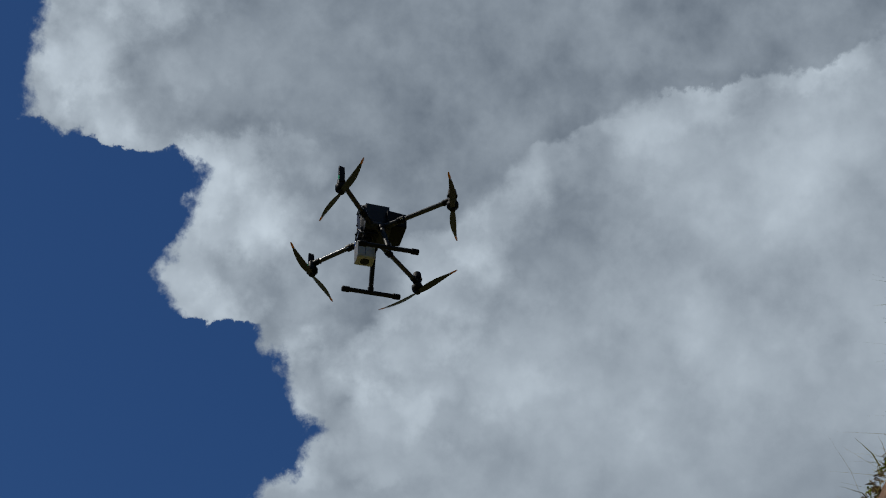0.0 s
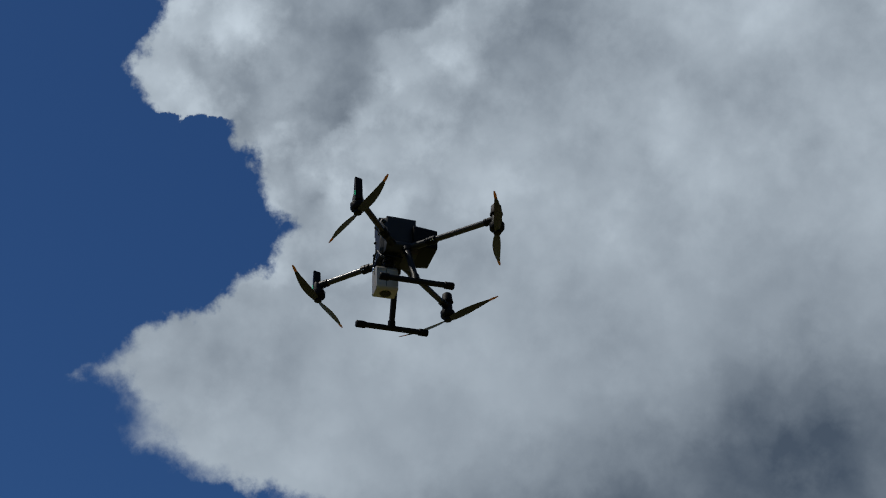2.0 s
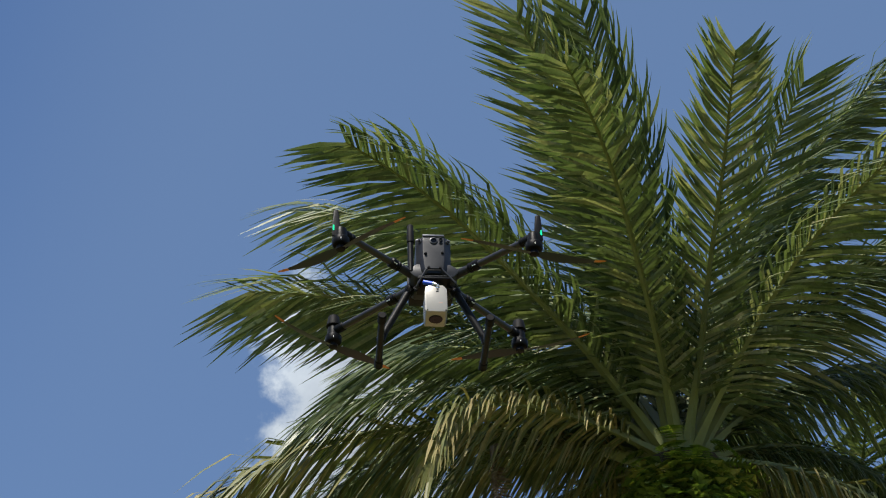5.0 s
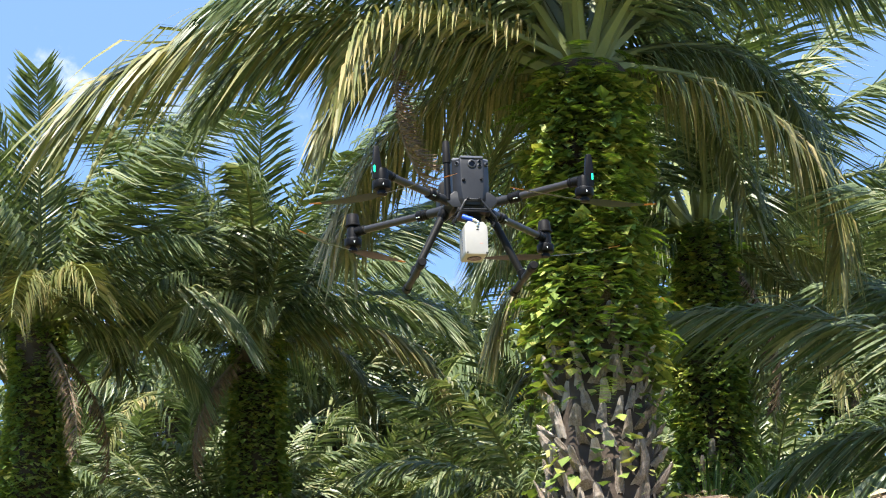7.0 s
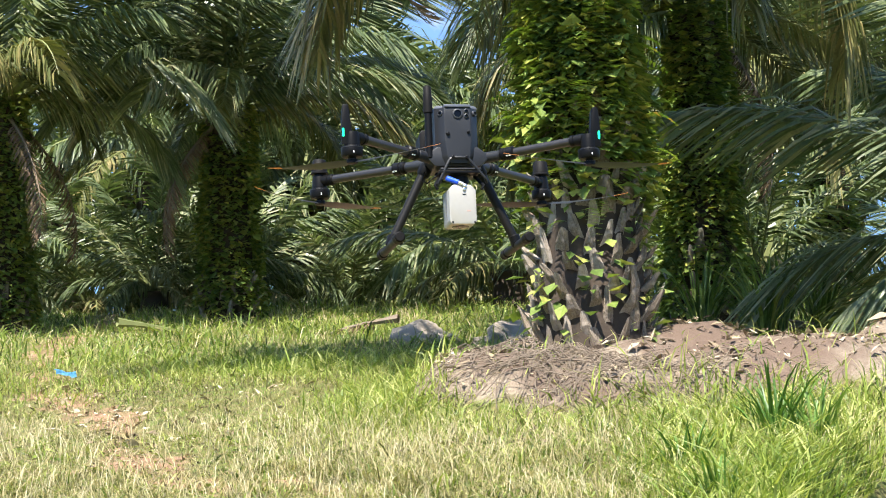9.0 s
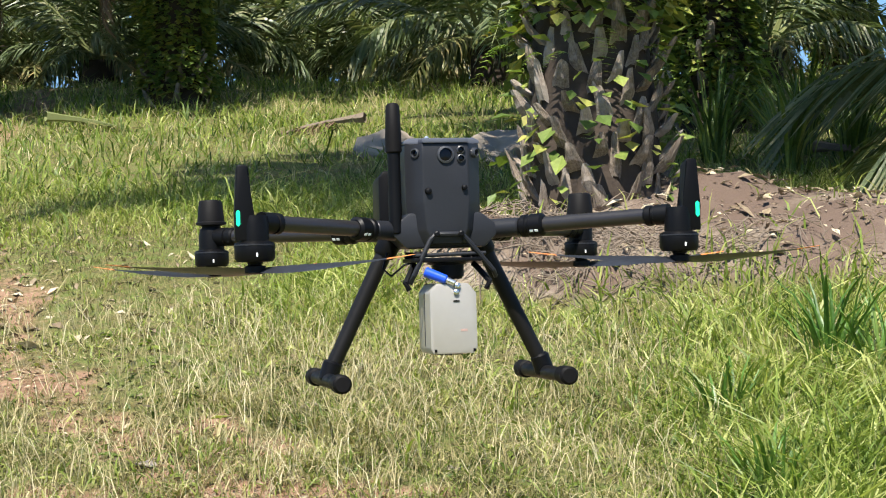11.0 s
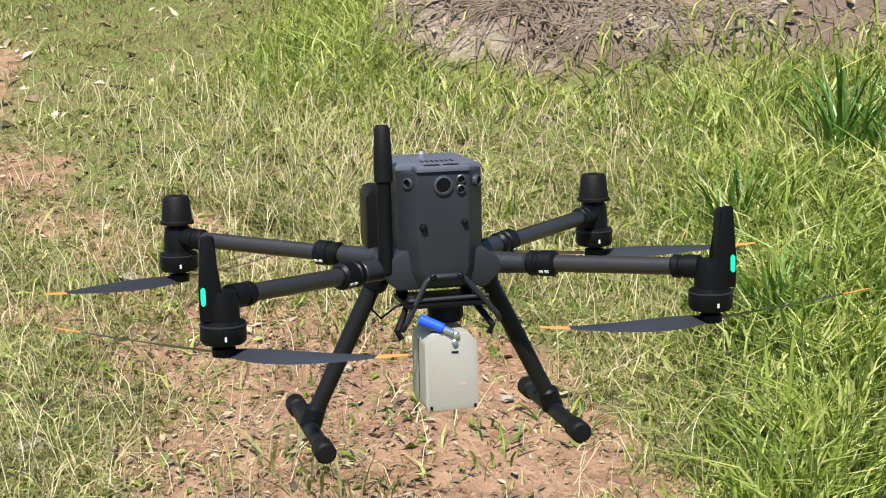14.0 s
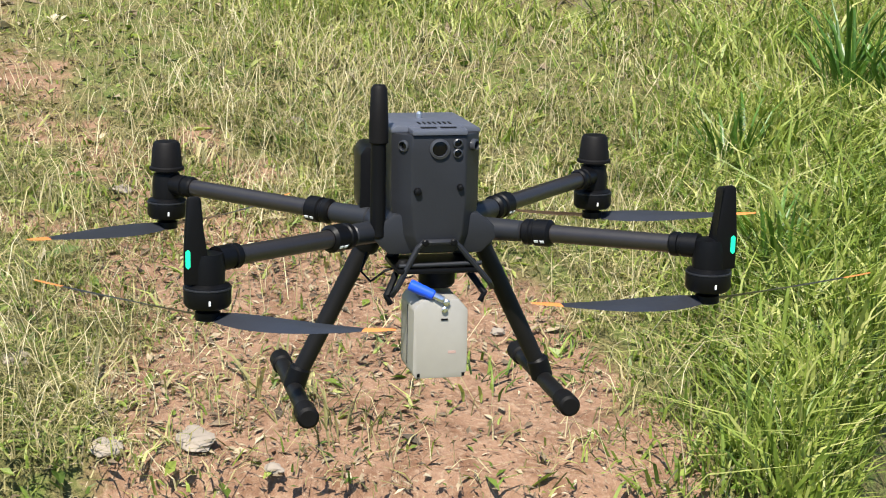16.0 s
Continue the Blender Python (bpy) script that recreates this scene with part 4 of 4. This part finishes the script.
    smooth(part("gimbal_post", lathe(bmesh.new(), [(0.022, -0.075), (0.026, -0.070), (0.026, -0.052), (0.034, -0.049), (0.034, -0.045)], Matrix.Translation((0.008, -0.055, 0)), 20), M_BLACK, gimbal))
    for sx, x1 in ((-1, -0.070), (1, 0.070)):
        smooth(part("clip_arm", tube_path(bmesh.new(), [(sx * 0.05, -0.06, -0.05), (sx * 0.058, -0.075, -0.062), (x1, -0.088, -0.080), (x1 - sx * 0.006, -0.090, -0.092)], 0.005, 8), M_BLACK, gimbal))
    smooth(part("cable", tube_path(bmesh.new(), [(-0.088, -0.03, -0.03), (-0.098, -0.04, -0.055), (-0.086, -0.05, -0.068), (-0.066, -0.06, -0.050), (-0.05, -0.06, -0.046)], 0.002, 6), M_BLACK, gimbal))
    z0, z1 = -0.196, -0.082
    x0, x1 = -0.036, 0.042
    bm = prism(bmesh.new(), [(x0, z0 + 0.008), (x0 + 0.004, z0), (x1 - 0.006, z0), (x1, z0 + 0.010), (x1, z1 - 0.016), (x1 - 0.014, z1), (x0 + 0.012, z1), (x0, z1 - 0.014)], 0.092, Matrix.Translation((0, -0.112, 0)), 1.0, 0.004)
    can = smooth(part("payload_box", bm, M_CAN, d, "brushed grey payload box with bevelled corners"))
    part("seam", box(bmesh.new(), x0 - 0.0008, x1 + 0.0008, -0.072, -0.070, z0 + 0.012, z1 - 0.016, 0.0), M_SHELL, can)
    for x, z, r in ((0.0075, z1 - 0.014, 0.0045), (0.010, z1 - 0.004, 0.005)):
        part("screw", lathe(bmesh.new(), [(r, 0), (r, 0.003), (r * 0.5, 0.0045)], Matrix.Translation((x, -0.113, z)) @ pose(0, 0, 0, 90), 12), M_STEEL, can)
    part("screw_slot", box(bmesh.new(), 0.003, 0.013, -0.1132, -0.1120, z1 - 0.030, z1 - 0.0275), M_BLACK, can)
    for x in (x0 + 0.010, x1 - 0.004):
        part("drain_hole", box(bmesh.new(), x - 0.004, x, -0.1132, -0.1115, z0 + 0.003, z0 + 0.008), M_BLACK, can)
    part("lens_port", lathe(bmesh.new(), [(0.024, 0.0), (0.024, 0.003), (0.019, 0.0035)], Matrix.Translation((0.003, -0.066, z0 + 0.001)) @ pose(0, 0, 0, 180), 20), M_GLASS, can, "dark lens in the underside")
    part("print_bar", box(bmesh.new(), 0.014, 0.025, -0.1124, -0.1118, -0.160, -0.156), M_PRINT, can, "small faded red print")
    a, b = Vector((-0.040, -0.100, -0.062)), Vector((0.006, -0.116, -0.082))
    latch = smooth(part("latch", rod(bmesh.new(), a, a.lerp(b, 0.72), 0.0085, 0.0075, 12), M_BLUE, d, "bright blue latch handle"))
    smooth(part("latch_tip", rod(bmesh.new(), a.lerp(b, 0.70), b, 0.0055, 0.0045, 10), M_STEEL, latch))
    return d


drone()


# ---- small things on the ground ----
def on_ground(x, y, lift=0.0):
    return float(height(x, y)) + lift


def stone(x, y, size, flat, seed, label, name="stone", material=None):
    rng = random.Random(seed)
    bm = bmesh.new()
    bmesh.ops.create_icosphere(bm, subdivisions=3, radius=1.0)
    off = Vector((rng.uniform(0, 9), rng.uniform(0, 9), rng.uniform(0, 9)))
    for v in bm.verts:
        k = 1 + 0.55 * noise.noise(v.co * 1.3 + off) + 0.22 * noise.noise(v.co * 3.5 + off) + 0.08 * noise.noise(v.co * 8 + off)
        v.co = Vector((v.co.x * size * k, v.co.y * size * 0.8 * k, max(-0.3, v.co.z) * size * flat * k))
    ob = part(name, bm, material or M_STONE, None)
    ob.matrix_world = pose(x, y, on_ground(x, y, 0.0), 0, 0, rng.uniform(0, 360))
    smooth(ob, 50)
    return tagged(ob, label, name, "stones by the track" if name == "stone" else "")


for k, (x, y, s, f) in enumerate(((-0.66, 2.58, 0.075, 0.34), (-0.90, 2.50, 0.055, 0.42), (-1.27, 2.98, 0.05, 0.45), (-0.42, 2.46, 0.03, 0.5), (-0.30, 3.55, 0.03, 0.5), (0.24, 3.3, 0.026, 0.5), (-1.15, 4.3, 0.045, 0.4), (-0.55, 5.0, 0.04, 0.4), (0.05, 4.2, 0.028, 0.4))):
    stone(x, y, s, f, 40 + k, "pale flat stone half sunk in the bare earth")
stone(-0.35, 12.6, 0.36, 0.55, 61, "pale heap of dumped earth in the grass", "earth_mound", M_STONE)
stone(0.55, 12.4, 0.42, 0.5, 62, "low heap of grey earth beside the palms", "earth_mound", M_STONE)
stone(1.35, 12.9, 0.30, 0.7, 63, "low heap of grey earth beside the palms", "earth_mound", M_STONE)


def scrap():
    bm = bmesh.new()
    rows = []
    for i in range(7):
        rows.append([bm.verts.new((i * 0.03 - 0.09, j * 0.035 - 0.06, 0.03 + 0.035 * noise.noise(Vector((i * 0.6, j * 0.7, 2))))) for j in range(5)])
    for a, b in zip(rows, rows[1:]):
        for j in range(4):
            bm.faces.new((a[j], a[j + 1], b[j + 1], b[j]))
    bmesh.ops.solidify(bm, geom=bm.faces[:], thickness=0.004)
    ob = part("plastic_sheet", bm, M_SCRAP, None)
    ob.matrix_world = pose(-3.05, 9.3, on_ground(-3.05, 9.3, 0.05), 20, 10, 30)
    smooth(ob)
    tagged(ob, "crumpled light blue plastic sheet lying in the grass", "litter")


scrap()


def leaf_tuft(x, y, count, tall, width, seed, material, label, name="reed_tuft", lean=0.5):
    """A clump of long arching blades, each with a fold."""
    rng = random.Random(seed)
    verts, faces = [], []
    for k in range(count):
        a = rng.uniform(0, 2 * math.pi)
        h = tall * rng.uniform(0.55, 1.1)
        out = Vector((math.cos(a), math.sin(a), 0))
        side = Vector((-out.y, out.x, 0)) * width * rng.uniform(0.6, 1.2)
        root = out * rng.uniform(0, 0.10) + Vector((rng.uniform(-0.05, 0.05), rng.uniform(-0.05, 0.05), -0.02))
        ln = lean * rng.uniform(0.3, 1.5)
        b = len(verts)
        for s in (0.0, 0.35, 0.7, 0.9):
            c = root + out * (h * ln * s * s) + Vector((0, 0, h * (s - 0.28 * ln * s ** 3)))
            w = math.sin(math.pi * (0.18 + 0.75 * s))
            verts += [c - side * w, c + out * width * 0.3, c + side * w]
        verts.append(root + out * h * ln * 1.05 + Vector((0, 0, h * (1 - 0.36 * ln))))
        for r in range(3):
            q = b + 3 * r
            faces += [(q, q + 1, q + 4, q + 3), (q + 1, q + 2, q + 5, q + 4)]
        q = b + 9
        faces += [(q, q + 1, b + 12), (q + 1, q + 2, b + 12)]
    ob = from_arrays(name, [tuple(v) for v in verts], faces, material)
    ob.matrix_world = pose(x, y, on_ground(x, y))
    return tagged(ob, label, "plant", "reed tufts" if name == "reed_tuft" else "", "" if name == "reed_tuft" else "stuff")


leaf_tuft(1.78, 5.35, 46, 0.52, 0.011, 3, M_REED, "clump of tall broad green reed blades in the grass")
leaf_tuft(1.98, 5.15, 30, 0.44, 0.010, 4, M_REED, "clump of tall broad green reed blades in the grass")
leaf_tuft(1.22, 3.75, 30, 0.36, 0.008, 5, M_REED, "clump of tall broad green reed blades in the grass")
leaf_tuft(1.20, 4.6, 24, 0.34, 0.008, 6, M_REED, "clump of tall broad green reed blades in the grass")
RT = random.Random(23)
for k in range(26):
    x, y = RT.uniform(-1.1, 1.3), RT.uniform(2.5, 6.0)
    leaf_tuft(x, y, 14, RT.uniform(0.10, 0.2), 0.006, 70 + k, M_GRASS if x > -0.1 else M_DRY, "small tuft of coarse grass on the sward", "grass_tuft", 0.7)
for k, (x, y) in enumerate(((2.6, 10.6), (3.2, 11.2), (3.7, 10.4), (2.2, 11.6), (4.4, 11.0), (3.0, 12.0))):
    leaf_tuft(x, y, 60, 0.95, 0.014, 120 + k, M_VINE, "tall pale weeds behind the soil mound", "weed_clump", 0.6)


def twigs():
    """Dry roots and stalks spilling down the front of the mound."""
    rng = random.Random(31)
    bm = bmesh.new()
    for k in range(900):
        x, y = rng.gauss(0.75, 0.55), rng.gauss(6.75, 0.28)
        if sandiness(np.array(x), np.array(y)) < 0.12:
            continue
        a, ln = rng.uniform(0, math.pi), rng.uniform(0.08, 0.32)
        pts = []
        for s in (-0.5, 0.0, 0.5):
            px, py = x + math.cos(a) * ln * s + rng.uniform(-0.02, 0.02), y + math.sin(a) * ln * s * 0.7
            pts.append((px, py, on_ground(px, py, 0.008 + rng.uniform(0, 0.05) + 0.02 * (s == 0))))
        tube_path(bm, pts, [0.0032, 0.003, 0.0015], 4)
    ob = part("root_litter", bm, M_TWIG, None)
    return tagged(ob, "dry roots and stalks spilling down the mound", "roots", kind="stuff")


twigs()


def fallen_frond(x, y, turn, seed, mesh):
    ob = new("fallen_frond", mesh)
    ob.matrix_world = pose(x, y, on_ground(x, y, 0.16), 0, 4, turn) @ Matrix.Scale(0.62, 4)
    return tagged(ob, "withered palm frond lying on the ground", "palm frond", "fallen fronds")


fallen_frond(2.9, 11.2, -20, 1, FRONDS_DEAD[0])
fallen_frond(-0.6, 14.2, 160, 2, FRONDS_DEAD[0])
fallen_frond(-3.6, 14.6, 30, 3, FRONDS_OLD[0])
fallen_frond(3.4, 9.9, 15, 4, FRONDS_OLD[1])


# ---- litter and low weeds between the grass ----
def litter(name, count, y0, y1, size, material, label, seed, only_bare):
    """Chips of dead leaf, straw and earth crumbs lying at all angles."""
    rng = np.random.default_rng(seed)
    x, y = scatter(rng, count, y0, y1)
    keep = rng.uniform(0, 1, count) < (0.25 + 0.75 * np.maximum(bareness(x, y), sandiness(x, y)) if only_bare else (1.0 - 0.7 * sandiness(x, y)) * (1.0 - 0.8 * bareness(x, y)))
    x, y = x[keep], y[keep]
    n = len(x)
    z = height(x, y) + rng.uniform(0.001, 0.012, n)
    a = rng.uniform(0, 2 * math.pi, n)
    ln = size * rng.gamma(2.0, 0.5, n)
    wd = ln * rng.uniform(0.12, 0.5, n)
    tilt = rng.normal(0, 0.35, n)
    c = np.stack([x, y, z], -1)
    u = np.stack([np.cos(a), np.sin(a), tilt], -1) * ln[:, None]
    w = np.stack([-np.sin(a), np.cos(a), rng.normal(0, 0.4, n)], -1) * wd[:, None]
    lift = np.zeros((n, 3))
    lift[:, 2] = ln * 0.18
    v = np.stack([c - u, c - w + lift, c + u, c + w + lift], 1).reshape(-1, 3)
    k = np.arange(n)[:, None] * 4
    ob = from_arrays(name, v.tolist(), (k + np.array([0, 1, 2])).tolist() + (k + np.array([0, 2, 3])).tolist(), material)
    return tagged(ob, label, "litter", kind="stuff")


def straw_stalks(count, seed):
    """Thin pale seed stalks standing and leaning over the short sward."""
    rng = np.random.default_rng(seed)
    x, y = scatter(rng, count, 2.4, 6.6)
    keep = rng.uniform(0, 1, count) > np.maximum(bareness(x, y) * 0.8, sandiness(x, y)) + 0.25 * lush(x, y)
    x, y = x[keep], y[keep]
    tall = rng.uniform(0.07, 0.24, len(x))
    return blades("straw_stalks", x, y, tall, np.full(len(x), 0.0032), rng.uniform(0.1, 1.4, len(x)), M_STRAW, "thin pale straw stalks leaning over the short grass", rng, 0.4)


straw_stalks(9000, 95)
litter("leaf_litter", 30000, 2.3, 6.2, 0.0095, M_LITTER, "brown leaf crumbs and straw on the bare earth", 91, True)
litter("low_weeds", 12000, 2.3, 6.2, 0.015, M_GRASS, "low green weeds creeping between the dry grass", 92, False)
litter("mound_litter", 9000, 6.0, 9.0, 0.022, M_LITTER, "dead leaf bits and bark on the soil mound", 93, True)
